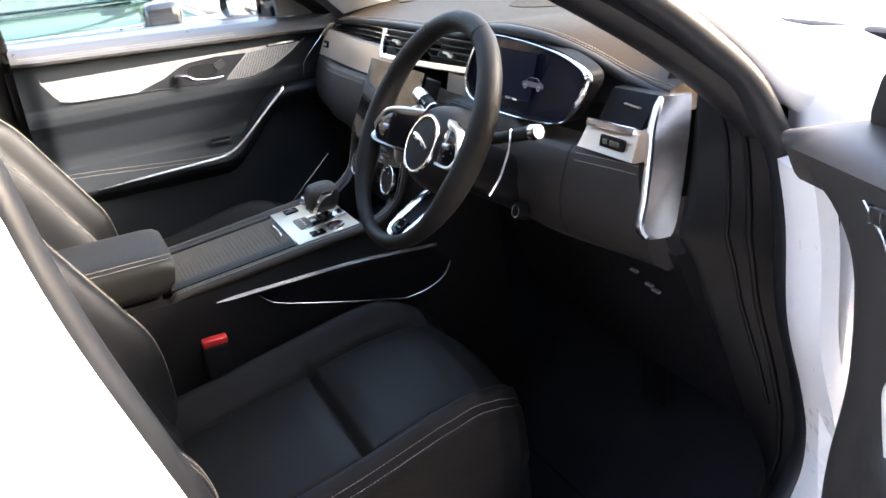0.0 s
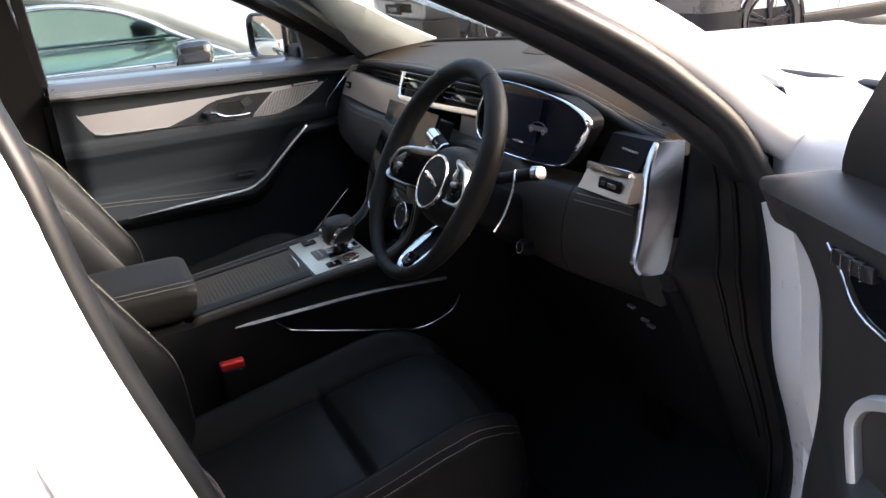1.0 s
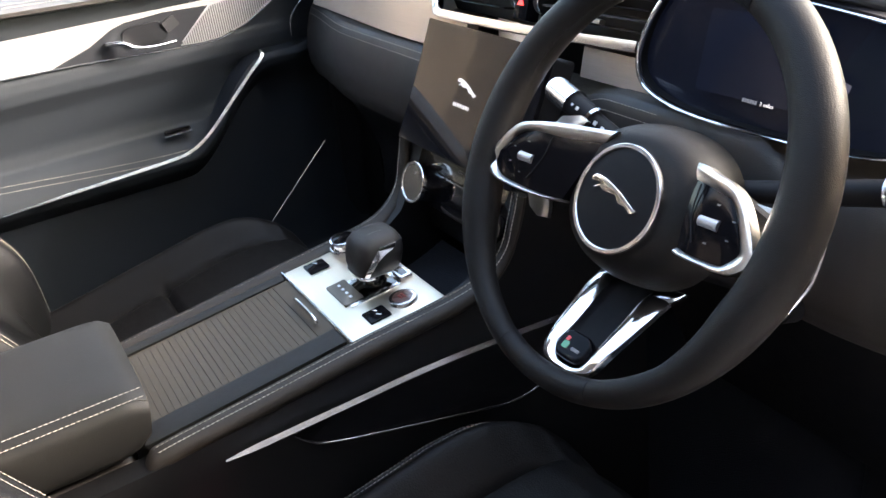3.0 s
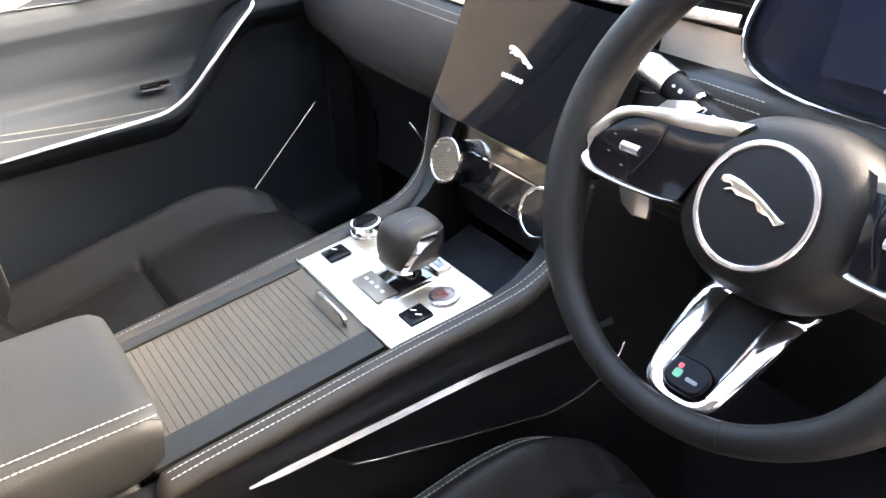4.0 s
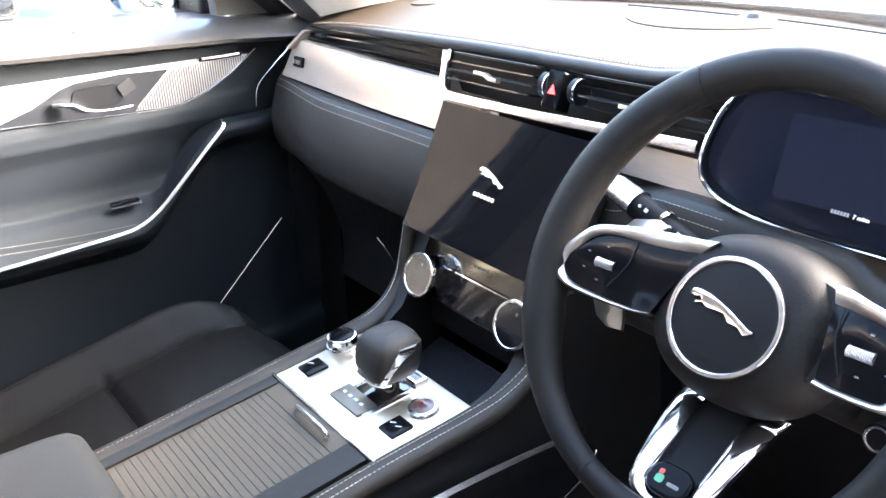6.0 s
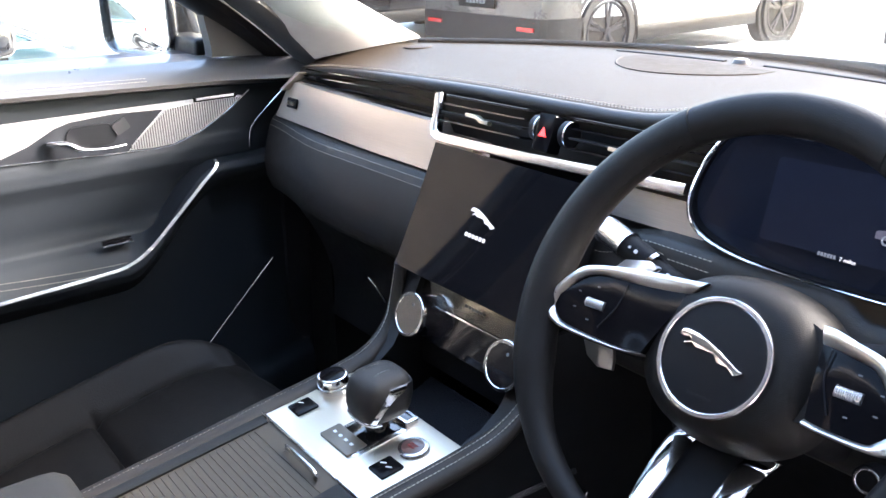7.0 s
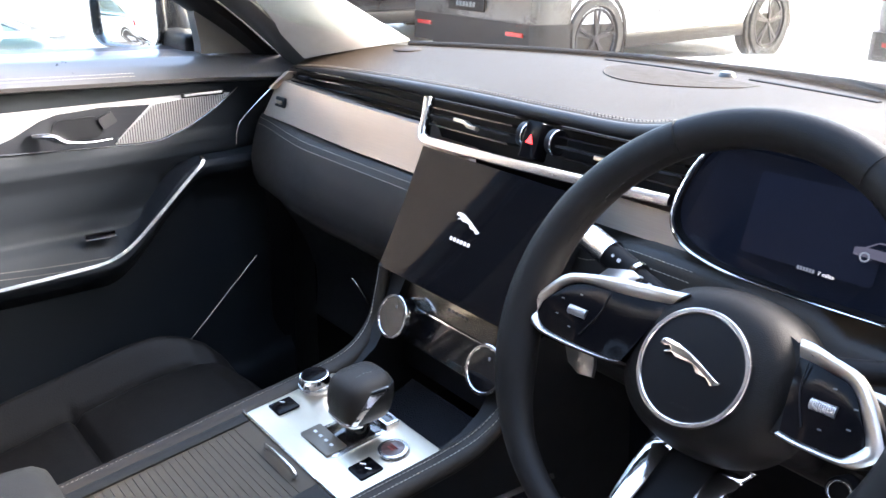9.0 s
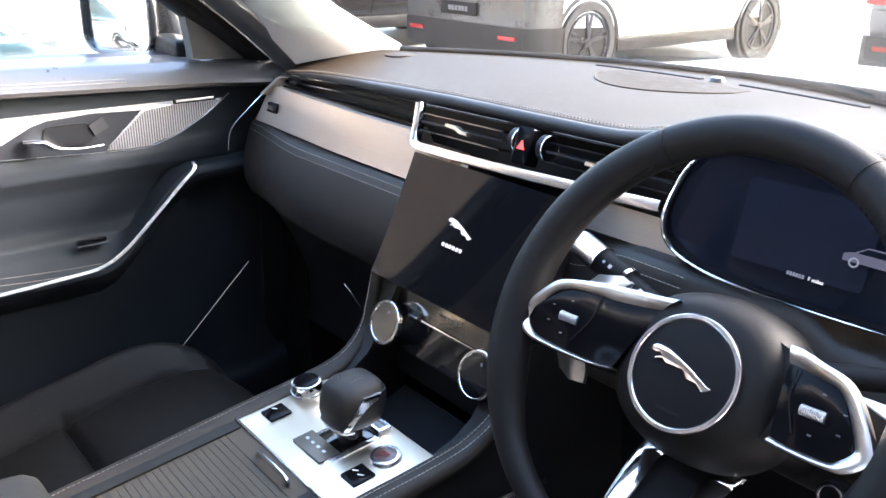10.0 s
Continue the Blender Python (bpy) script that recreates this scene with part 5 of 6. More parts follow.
# ---- seats ----
def seat(cx, name, label, dy=0.0):
    """A sports seat: cushion with bolsters, panel seams, backrest, headrest."""
    t = thing(name, (cx, -0.25 + dy, 0.33), label, "car seat", "front seats")
    HALF = [(-0.50, 0.262), (-0.25, 0.258), (-0.10, 0.247), (-0.03, 0.236), (0.01, 0.222), (0.035, 0.200), (0.055, 0.165), (0.066, 0.130)]
    BASE = [(-0.50, 0.572), (-0.43, 0.590), (-0.32, 0.612), (-0.21, 0.636), (-0.12, 0.657), (-0.05, 0.667), (-0.01, 0.668), (0.02, 0.661), (0.042, 0.642), (0.056, 0.615), (0.066, 0.575)]

    def cz(ax, y):
        base = interp(BASE, y)
        b = 0.042 * smoothstep(0.150, 0.208, ax) * (1 - 0.6 * smoothstep(-0.08, 0.05, y)) - 0.020 * smoothstep(0.205, 0.240, ax) - 0.075 * smoothstep(0.236, 0.263, ax) ** 1.6
        g = 0.012 * math.exp(-((ax - 0.152) / 0.0055) ** 2) * smoothstep(0.03, -0.05, y)
        g += 0.012 * math.exp(-((y + 0.212) / 0.006) ** 2) * smoothstep(0.175, 0.150, ax)
        g += 0.005 * math.exp(-((ax - 0.232) / 0.0035) ** 2) * smoothstep(0.05, 0.0, y)
        crown = 0.010 * max(0.0, 1 - (ax / 0.15) ** 2) * smoothstep(0.0, 0.05, abs(y + 0.212))
        return base + b - g + crown

    def cush(u, v):
        k, y = 2 * u - 1, -0.50 + 0.566 * v ** 0.9
        return (cx + k * interp(HALF, y), y + dy - 0.010 * k * k * smoothstep(-0.1, 0.066, y), cz(abs(k) * 0.262, y))
    part("cushion", slab(cush, 110, 100, lambda u, v: (0, -0.02 * v, -(cush(u, v)[2] - 0.50))), PERF, t, "perforated black leather cushion")
    for s in (1, -1):
        for dx in (0.226, 0.239):
            P = [Vector(cush((s * dx + 0.262) / 0.524, v)) + Vector((0, 0, 0.0012)) for v in np.linspace(0.25, 0.94, 70)]
            part("stitching", stitches(P, 0.0042, 0.0012, 0.00048), THREAD, t, "pale double stitching")
        part("side_cover", slab(lambda u, v: (cx + s * (interp(HALF, -0.52 + 0.54 * u) - 0.01 * v), -0.52 + 0.54 * u + dy, 0.36 + 0.20 * v), 14, 6, (-s * 0.03, 0, 0)), PLASTIC, t, "black plastic seat side cover")
        part("runner", box((cx + s * 0.19, -0.25 + dy, 0.345), (0.04, 0.56, 0.05), 0.006), DARK, t)
    part("base", box((cx, -0.26 + dy, 0.43), (0.44, 0.50, 0.15), 0.03, 3), DARK, t)
    # backrest in its own leaning frame: v up along the back
    up = Vector((0, -0.50, 0.866))
    fw = Vector((0, 0.866, 0.50))
    o = Vector((cx, -0.440 - 0.2 * dy, 0.56))

    def back(u, v):
        x = (-0.262 + 0.524 * u)
        ax = abs(x)
        wdt = 1.0 - 0.16 * smoothstep(0.62, 1.0, v)
        d = 0.082 * smoothstep(-0.06, 0.28, v) * smoothstep(0.14, 0.205, ax) * (1 - 0.55 * smoothstep(0.62, 0.98, v)) - 0.10 * smoothstep(0.225, 0.265, ax) ** 2 - 0.055 * smoothstep(0.93, 1.0, v) ** 2
        d -= 0.010 * math.exp(-((ax - 0.17) / 0.007) ** 2) + 0.009 * math.exp(-((v - 0.5) / 0.012) ** 2) * (ax < 0.165)
        return o + Vector((x * wdt, 0, 0)) + up * (0.67 * v) + fw * (0.01 + d)
    part("backrest", slab(back, 72, 72, lambda u, v: -fw * 0.12), BACK_LEATHER, t, "black leather backrest with side bolsters")
    for s in (1, -1):
        for dx in (0.218, 0.232):
            P = [back((s * dx + 0.262) / 0.524, v) + fw * 0.0012 for v in np.linspace(0.05, 0.9, 70)]
            part("stitching", stitches(P, 0.0042, 0.0012, 0.00048), THREAD, t, "pale double stitching")
        part("post", sweep([o + Vector((s * 0.06, 0, 0)) + up * 0.64 - fw * 0.03, o + Vector((s * 0.06, 0, 0)) + up * 0.76 - fw * 0.02], 0.007, 0.007, (1, 0, 0)), CHROME, t)
    part("headrest", slab(lambda u, v: o + Vector(((-0.13 + 0.26 * u) * (1 - 0.2 * v), 0, 0)) + up * (0.69 + 0.17 * v) + fw * (0.02 + 0.02 * math.sin(3.1 * v) - 0.03 * (2 * u - 1) ** 2), 16, 12, -fw * 0.07), LEATHER, t, "black leather headrest")
    return t


seat(0.385, "driver_seat", "black perforated leather sports seat beside the steering wheel")
seat(-0.385, "passenger_seat", "black perforated leather sports seat beside the console", -0.03)
bk = thing("belt_buckle", (0.156, -0.344, 0.60), "black seat belt buckle with red release button", "buckle")
part("housing", box((0.160, -0.348, 0.640), (0.022, 0.046, 0.125), 0.007, 3), DARK, bk)
part("release_button", box((0.160, -0.346, 0.7065), (0.020, 0.044, 0.014), 0.004, 3), RED, bk, "red release button")
ped = thing("pedal", (0.42, 0.40, 0.45), "dark foot pedal in the footwell", "pedal")
part("pad", box((0.42, 0.40, 0.50), (0.07, 0.02, 0.12), 0.008, 2, None), PLASTIC, ped)
part("lever", sweep([(0.42, 0.41, 0.52), (0.42, 0.50, 0.80)], 0.008, 0.006, (1, 0, 0)), DARK, ped)


# ---- front doors ----
def open_door(t, M, mir, T):
    """The wide open driver's door, its leather panel and its cap with a pointed front end."""
    edge = [(0.40, 1.020), (0.60, 1.008), (0.70, 1.010), (0.75, 1.014), (0.793, 1.020), (0.847, 1.032), (0.88, 1.038), (0.91, 1.041), (0.957, 1.041), (0.998, 1.038), (1.020, 1.033), (1.040, 1.023), (1.055, 1.010), (1.068, 0.994), (1.078, 0.975), (1.087, 0.954), (1.097, 0.938), (1.107, 0.926)]

    def face_y(x):
        return 0.165 - (x - 0.93) * 0.315

    def panel(u, v):
        z = 1.105 - 0.70 * v
        xe = interp(edge, z)
        x = xe + (1.78 - xe) * u ** 1.6
        return (x, face_y(x) + 0.022 * math.exp(-((x - xe) / 0.010)) - 0.030 * smoothstep(0.885, 0.862, z) * smoothstep(1.07, 1.16, x), z)
    part("inner_panel", slab(panel, 40, 60, (0.018, 0.056, 0)), LEATHER, t, "black leather inner panel with a curved front edge")

    def cap(u, v):
        x = 0.926 + 0.86 * u ** 1.5
        w = 0.004 + 0.095 * smoothstep(-0.02, 0.09, u) + 0.03 * u
        return (x + 0.3 * w * v, face_y(x) - 0.006 * math.sin(math.pi * min(1.0, v * 2.2)) + w * v, 1.104 + 0.016 * math.sin(math.pi * 0.5 * min(1.0, v * 2.5)) + 0.012 * u)
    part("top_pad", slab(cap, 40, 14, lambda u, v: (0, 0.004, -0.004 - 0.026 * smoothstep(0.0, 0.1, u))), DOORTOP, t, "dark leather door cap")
    part("outer_skin", slab(lambda u, v: (0.985 + 0.82 * u, face_y(0.985 + 0.82 * u) + interp([(0, 0.16), (0.5, 0.20), (0.8, 0.18), (1, 0.11)], v), 0.36 + 0.74 * v), 10, 12, (0, -0.03, 0)), WHITE, t, "white painted outer skin")
    part("rear_edge", slab(lambda u, v: (1.785 + 0.05 * u, face_y(1.785) + 0.15 * u, 0.40 + 0.72 * v), 3, 6, (0.02, 0, 0)), WHITE, t)

    part("front_edge", slab(lambda u, v: (lambda z: (interp(edge, z) + 0.02 + (0.918 - interp(edge, z) - 0.02) * u, face_y(interp(edge, z)) + 0.05 + (0.335 - face_y(interp(edge, z)) - 0.05) * u, z))(0.40 + 0.70 * v), 4, 30, (0.010, 0.004, 0)), WHITE, t, "white painted door edge")

    def sail(u, v):
        z = 1.118 + 0.20 * v
        return (0.972 + 0.36 * max(0.0, z - 1.13) + 0.30 * max(0.0, z - 1.17) + 0.20 * u, 0.236 - 0.09 * u - 0.03 * v + 0.012 * math.sin(math.pi * u), z)
    part("sail_panel", slab(sail, 12, 12, (0.012, 0.035, 0)), LEATHER, t, "black mirror corner panel")
    part("window_frame", sweep(curve([(1.12, 0.18, 1.30), (1.18, 0.155, 1.37), (1.32, 0.08, 1.45), (1.60, -0.02, 1.50), (1.76, -0.08, 1.49), (1.78, -0.08, 1.13)], 5), 0.016, 0.018, (0, 1, 0), sides=10, square=True), PLASTIC, t, "black window frame")
    gp = part("window_glass", slab(lambda u, v: (1.14 + 0.63 * u, 0.17 - 0.24 * u, 1.12 + (0.24 + 0.14 * math.sin(math.pi * 0.5 * u)) * v), 8, 6, (0, 0.004, 0)), CLEAR, t, "clear side window glass")
    gp.visible_shadow = False
    ac = part("accent_panel", slab(lambda u, v: (1.068 + 0.60 * u, face_y(1.068 + 0.60 * u) - 0.004, 1.090 - 0.004 * u - (0.055 * smoothstep(0.0, 0.14, u)) * v), 24, 4, (0, 0.004, 0)), PIANO, t, "black accent panel round the switches")
    part("accent_edge", sweep(curve([(1.066, face_y(1.066) - 0.006, 1.093), (1.090, face_y(1.09) - 0.006, 1.074), (1.136, face_y(1.136) - 0.006, 1.040), (1.30, face_y(1.30) - 0.006, 1.030)], 6), 0.0018, 0.0018, (0, 1, 0), sides=8), CHROME, ac)
    for k in range(4):
        x = 1.089 + 0.0145 * k
        b = part("seat_button", box((x, face_y(x) - 0.007, 1.087), (0.0125, 0.006, 0.015), 0.002, 2), PLASTIC, t, "small memory button with silver edge")
        part("button_line", box((x - 0.0066, face_y(x) - 0.0085, 1.087), (0.0012, 0.006, 0.015), 0), CHROME, b)
    part("pull_trim", sweep(curve([(1.30, 0.045, 0.990), (1.20, 0.078, 0.985), (1.150, 0.092, 0.968), (1.128, 0.098, 0.943), (1.127, 0.098, 0.916), (1.146, 0.092, 0.847), (1.20, 0.076, 0.79), (1.34, 0.03, 0.775)], 8), 0.0065, 0.0075, (0, 1, 0), sides=10, square=True), SATIN, t, "satin silver trim round the pull")
    mm = thing("wing_mirror", (1.12, 0.36, 1.12), "white and black door mirror on the open driver's door", "mirror", "door mirrors")
    part("housing", box((0, 0, 0), (0.24, 0.12, 0.155), 0.045, 4, pose(1.20, 0.45, 1.215, 0, 0, 60)), BLACKP, mm, "glossy mirror housing")
    part("mirror_foot", box((1.10, 0.335, 1.145), (0.05, 0.13, 0.04), 0.012, 3), PLASTIC, mm)
    return t


def door(name, label, M, mir, opened):
    """A front door, shaped on the passenger's side and placed by M; mir = -1 mirrors it to the driver's side."""
    t = thing(name, M @ Vector((mir * 0.8, 0.0, 0.40)), label, "car door", "front doors")

    def T(x, y, z):
        return M @ Vector((mir * x, y, z))

    def arm(y):
        return 0.797 + 0.150 * smoothstep(-0.11, 0.085, y)

    def prof(y):
        za = arm(y) if mir > 0 else 0.797 + 0.15 * smoothstep(-0.06, 0.05, y)
        top = 1.148 - 0.030 * (y + 0.55) / 0.75
        return [(top + 0.004, -0.805), (top, -0.775), (top - 0.010, -0.750), (top - 0.022, -0.728), (top - 0.029, -0.717), (top - 0.036, -0.721), (top - 0.041, -0.738), (1.060, -0.742), (1.0, -0.742), (0.992, -0.739), (0.978, -0.736), (0.958, -0.736), (0.945, -0.742),
                (max(0.93, za + 0.012), -0.748), (max(0.87, za + 0.010), -0.756), (max(0.845, za + 0.008), -0.750), (max(0.832, za + 0.006), -0.732), (za + 0.004, -0.706), (za - 0.008, -0.700), (za - 0.022, -0.706), (za - 0.05, -0.738), (0.66, -0.744), (0.52, -0.738), (0.50, -0.718), (0.42, -0.722), (0.38, -0.77)]

    y0, y1 = -0.555, 0.262

    def panel(u, v):
        ye = y1 if mir > 0 else (0.205 - 0.075 * smoothstep(0.18, 0.34, v))
        y = y0 + (ye - y0) * u
        P = prof(y)
        i = v * (len(P) - 1)
        a = min(int(i), len(P) - 2)
        k = i - a
        z = P[a][0] + (P[a + 1][0] - P[a][0]) * k
        x = P[a][1] + (P[a + 1][1] - P[a][1]) * k
        x -= 0.03 * smoothstep(0.13, 0.26, y) * smoothstep(0.26, 0.40, v) + 0.02 * smoothstep(-0.50, -0.555, y)
        x += 0.050 * smoothstep(0.08, 0.26, y) * smoothstep(0.30, 0.10, v)
        if mir < 0:
            x -= 0.045 * smoothstep(ye - 0.09, ye, y) * smoothstep(0.10, 0.2, v)
        return T(x, y, z)
    if opened:
        return open_door(t, M, mir, T)
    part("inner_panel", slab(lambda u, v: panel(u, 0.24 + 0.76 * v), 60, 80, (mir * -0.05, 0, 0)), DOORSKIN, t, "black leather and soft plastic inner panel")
    part("door_cap", slab(lambda u, v: panel(u, 0.24 * v), 60, 24, (mir * -0.05, 0, 0)), LIT_CAP, t, "satin leather cap along the window sill, window light in its pale colour")
    part("outer_skin", slab(lambda u, v: T(interp([(0, -0.93), (0.5, -0.965), (0.8, -0.94), (1, -0.90)], v), -0.56 + 0.86 * u, 0.36 + 0.73 * v), 10, 12, M.to_3x3() @ Vector((mir * 0.03, 0, 0))), WHITE, t, "white painted outer skin")
    part("front_edge", slab(lambda u, v: T(-0.78 - 0.13 * u, 0.285 if mir > 0 else 0.15 + 0.13 * u, 0.38 + 0.72 * v), 3, 6, M.to_3x3() @ Vector((0, 0.02, 0))), PLASTIC, t, "black door edge")
    part("rear_edge", slab(lambda u, v: T(-0.78 - 0.13 * u, -0.575, 0.38 + 0.74 * v), 3, 6, M.to_3x3() @ Vector((0, 0.02, 0))), PLASTIC, t)
    part("waist_cap", slab(lambda u, v: T(-0.80 - 0.10 * v, -0.56 + 0.84 * u, 1.150 - 0.030 * (0.84 * u) / 0.75 + 0.004 * v), 10, 3, (0, 0, -0.02)), PLASTIC, t)
    # brushed accent along the top of the panel
    xa = -0.7445

    def top_a(y):
        return interp([(-0.503, 1.073), (-0.30, 1.071), (-0.169, 1.070), (0.0, 1.071), (0.165, 1.069)], y)

    def bot_a(y):
        return interp([(-0.503, 1.064), (-0.474, 1.016), (-0.44, 1.008), (-0.239, 1.001), (-0.071, 0.991), (-0.02, 0.9885), (0.015, 0.990), (0.066, 1.006), (0.119, 1.034), (0.165, 1.0675)], y)
    acc = part("accent_panel", slab(lambda u, v: T(xa + 0.003, -0.503 + 0.668 * u, bot_a(-0.503 + 0.668 * u) + (top_a(-0.503 + 0.668 * u) - bot_a(-0.503 + 0.668 * u)) * v), 60, 6, M.to_3x3() @ Vector((-mir * 0.008, 0, 0))), ALU_Y, t, "bright brushed aluminium accent panel")
    part("accent_edge", sweep([T(xa + 0.006, y, bot_a(y) - 0.001) for y in np.linspace(-0.47, 0.165, 60)], 0.0014, 0.0014, M.to_3x3() @ Vector((1, 0, 0)), sides=8), CHROME, acc)
    # recess of the handle and the grille ahead of it
    rec = [(-0.285, 1.003), (-0.218, 1.024), (-0.175, 1.046), (-0.150, 1.053), (-0.08, 1.057), (0.003, 1.053), (-0.066, 0.993)]
    def flat(poly, x, th, nm, material, lab="", parent=t):
        bm = bmesh.new()
        f = bm.faces.new([bm.verts.new(T(x, y, z)) for y, z in poly])
        r = bmesh.ops.extrude_face_region(bm, geom=[f])
        bmesh.ops.translate(bm, verts=[w for w in r["geom"] if isinstance(w, bmesh.types.BMVert)], vec=M.to_3x3() @ Vector((-mir * th, 0, 0)))
        return part(nm, bm, material, parent, lab, smooth=False)
    rc = flat(rec, xa + 0.0062, 0.004, "handle_recess", GUNMETAL, "dark grey recess behind the handle")
    part("recess_bowl", prism(rrect(0.080, 0.036, 0.017), M @ frame_at((mir * (xa + 0.0066), -0.120, 1.027), (0, mir * -1.0, 0), (0, 0, 1)), 0.003, 0.001), mat("dark_bowl", (0.010, 0.011, 0.013), 0.4, spec=0.3), rc)
    gr = [(-0.062, 0.993), (-0.02, 0.9905), (0.015, 0.992), (0.064, 1.008), (0.117, 1.036), (0.145, 1.057), (0.06, 1.057), (0.010, 1.053)]
    g = flat(gr, xa + 0.0062, 0.004, "speaker_grille", ALU_Y, "perforated aluminium speaker grille")
    bms = []
    for i in range(46):
        y = -0.058 + 0.0044 * i
        zl = interp([(-0.06, 0.994), (-0.02, 0.992), (0.015, 0.993), (0.064, 1.009), (0.117, 1.037), (0.145, 1.0565)], y)
        zh = interp([(-0.062, 0.994), (0.010, 1.052), (0.06, 1.056), (0.145, 1.0565)], y)
        if zh - zl > 0.002:
            bms.append(sweep([T(xa + 0.0066, y, zl), T(xa + 0.0066, y - 0.0, zh)], 0.0009, 0.0011, M.to_3x3() @ Vector((1, 0, 0)), sides=5))
    part("grille_ribs", merge(*bms), mat("grille_rib", (0.30, 0.30, 0.31), 0.4, 0.8), g, kind="stuff")
    sl = part("lock_slot", box((0, 0, 0), (0.004, 0.078, 0.0085), 0.001, 2, M @ Matrix.Translation((mir * (xa + 0.0085), 0.098, 1.0620))), DARK, t)
    part("slot_bar", box((0, 0, 0), (0.004, 0.070, 0.0045), 0.001, 2, M @ Matrix.Translation((mir * (xa + 0.0100), 0.098, 1.0625))), ALU_Y, sl)
    ls = part("lock_switch", prism(rrect(0.026, 0.020, 0.003), M @ frame_at((mir * (xa + 0.0082), -0.072, 1.036), (0, mir * -1.0, -0.5), (0, -0.5, 1)), 0.004, 0.001), mat("lock_switch_grey", (0.030, 0.031, 0.034), 0.4), t)
    part("lock_mark", prism(rrect(0.005, 0.005, 0.001, 3), M @ frame_at((mir * (xa + 0.0086), -0.072, 1.036), (0, mir * -1.0, 0), (0, 0, 1)), 0.0006), WHITEMARK, ls)
    h = part("door_handle", sweep(curve([T(-0.735, -0.190, 1.024), T(-0.722, -0.165, 1.023), T(-0.716, -0.145, 1.013), T(-0.716, -0.110, 1.008), T(-0.722, -0.072, 1.0075)], 6), 0.0045, 0.0058, M.to_3x3() @ Vector((1, 0, 0)), sides=10, taper=lambda k: 0.5 + 0.7 * math.sin(3.14 * min(k * 1.4 + 0.15, 1)) ** 0.7), SHINY, t, "chrome door release handle")
    # pull with its metal edge
    pull = [(-0.700, -0.440, 0.785), (-0.694, -0.30, 0.7935), (-0.691, -0.16, 0.800), (-0.690, -0.11, 0.806), (-0.690, -0.07, 0.826), (-0.692, -0.02, 0.868), (-0.698, 0.035, 0.915), (-0.706, 0.070, 0.942), (-0.716, 0.074, 0.952)]
    if mir < 0:
        pull = [(-0.700, -0.440, 0.785), (-0.694, -0.30, 0.795), (-0.691, -0.10, 0.803), (-0.690, -0.03, 0.83), (-0.690, 0.018, 0.875), (-0.690, 0.030, 0.941), (-0.694, 0.022, 0.967), (-0.706, -0.002, 0.997)]
    part("pull_trim", sweep(curve([T(p[0] + 0.004, p[1], p[2] + 0.004) for p in pull], 8), 0.0034, 0.0044, M.to_3x3() @ Vector((mir * 0.87, 0, 0.5)), sides=10, square=True, taper=lambda k: 0.35 + 0.65 * smoothstep(0, 0.12, k)), STRIP, t, "satin silver trim along the pull")
    def drop(y):
        return 0.003 + 0.023 * smoothstep(-0.60, -0.08, y)
    for dz in (0.030, 0.037):
        part("stitching", stitches([T(-0.7295 - (dz - 0.03 - drop(y)) * 1.8, y, 0.802 + dz - drop(y)) for y in np.linspace(-0.52, -0.105, 60)], 0.0042, 0.0012, 0.00048), THREAD, t, "pale double stitching")
    for k in (0.0, 0.007):
        part("stitching", stitches([T(-0.7255 - 0.9 * k, y, 1.1262 + 0.6 * k - 0.03 * (y + 0.55) / 0.75) for y in np.linspace(-0.54, -0.02, 80)], 0.0042, 0.0014, 0.0006), THREAD, t, "pale double stitching")
    sw = part("window_switch", box((0, 0, 0), (0.012, 0.050, 0.010), 0.003, 2, M @ Matrix.Translation((mir * -0.722, -0.112, 0.846))), PIANO, t, "black window switch")
    part("switch_line", box((0, 0, 0), (0.004, 0.052, 0.003), 0.001, 2, M @ Matrix.Translation((mir * -0.7165, -0.112, 0.8425))), CHROME, sw)
    if mir < 0:
        for k in range(4):
            part("seat_button", box((0, 0, 0), (0.008, 0.015, 0.012), 0.002, 2, M @ Matrix.Translation((mir * -0.733, 0.108 - 0.018 * k, 1.084 - 0.003 * k))), CHROME, t, "small silver edged memory button")
    # window frame and glass
    fr = [(-0.79, 0.255, 1.128), (-0.785, 0.18, 1.168), (-0.775, 0.06, 1.25), (-0.755, -0.08, 1.335), (-0.715, -0.26, 1.42), (-0.675, -0.45, 1.475), (-0.665, -0.575, 1.485), (-0.70, -0.575, 1.43), (-0.80, -0.565, 1.15)]
    if mir < 0:
        fr = fr[1:]
    part("window_frame", sweep(curve([T(*p) for p in fr], 5), 0.014, 0.018, M.to_3x3() @ Vector((1, 0, 0)), sides=10, square=True), PLASTIC, t, "black window frame")

    def gl(u, v):
        y = 0.17 - 0.73 * u
        zt = interp([(-0.575, 1.475), (-0.45, 1.47), (-0.26, 1.415), (-0.08, 1.33), (0.06, 1.245), (0.17, 1.17)], y)
        z = 1.14 + (zt - 1.14) * v
        return T(-0.815 + 0.13 * ((z - 1.14) / 0.35) ** 1.3, y, z)
    gp = part("window_glass", slab(gl, 12, 8, M.to_3x3() @ Vector((-mir * 0.004, 0, 0))), CLEAR, t, "clear side window glass")
    gp.visible_shadow = False
    # sail panel and mirror
    sail = [(0.255, 1.125), (0.115, 1.142), (0.105, 1.205), (0.13, 1.215), (0.185, 1.178), (0.23, 1.15)]
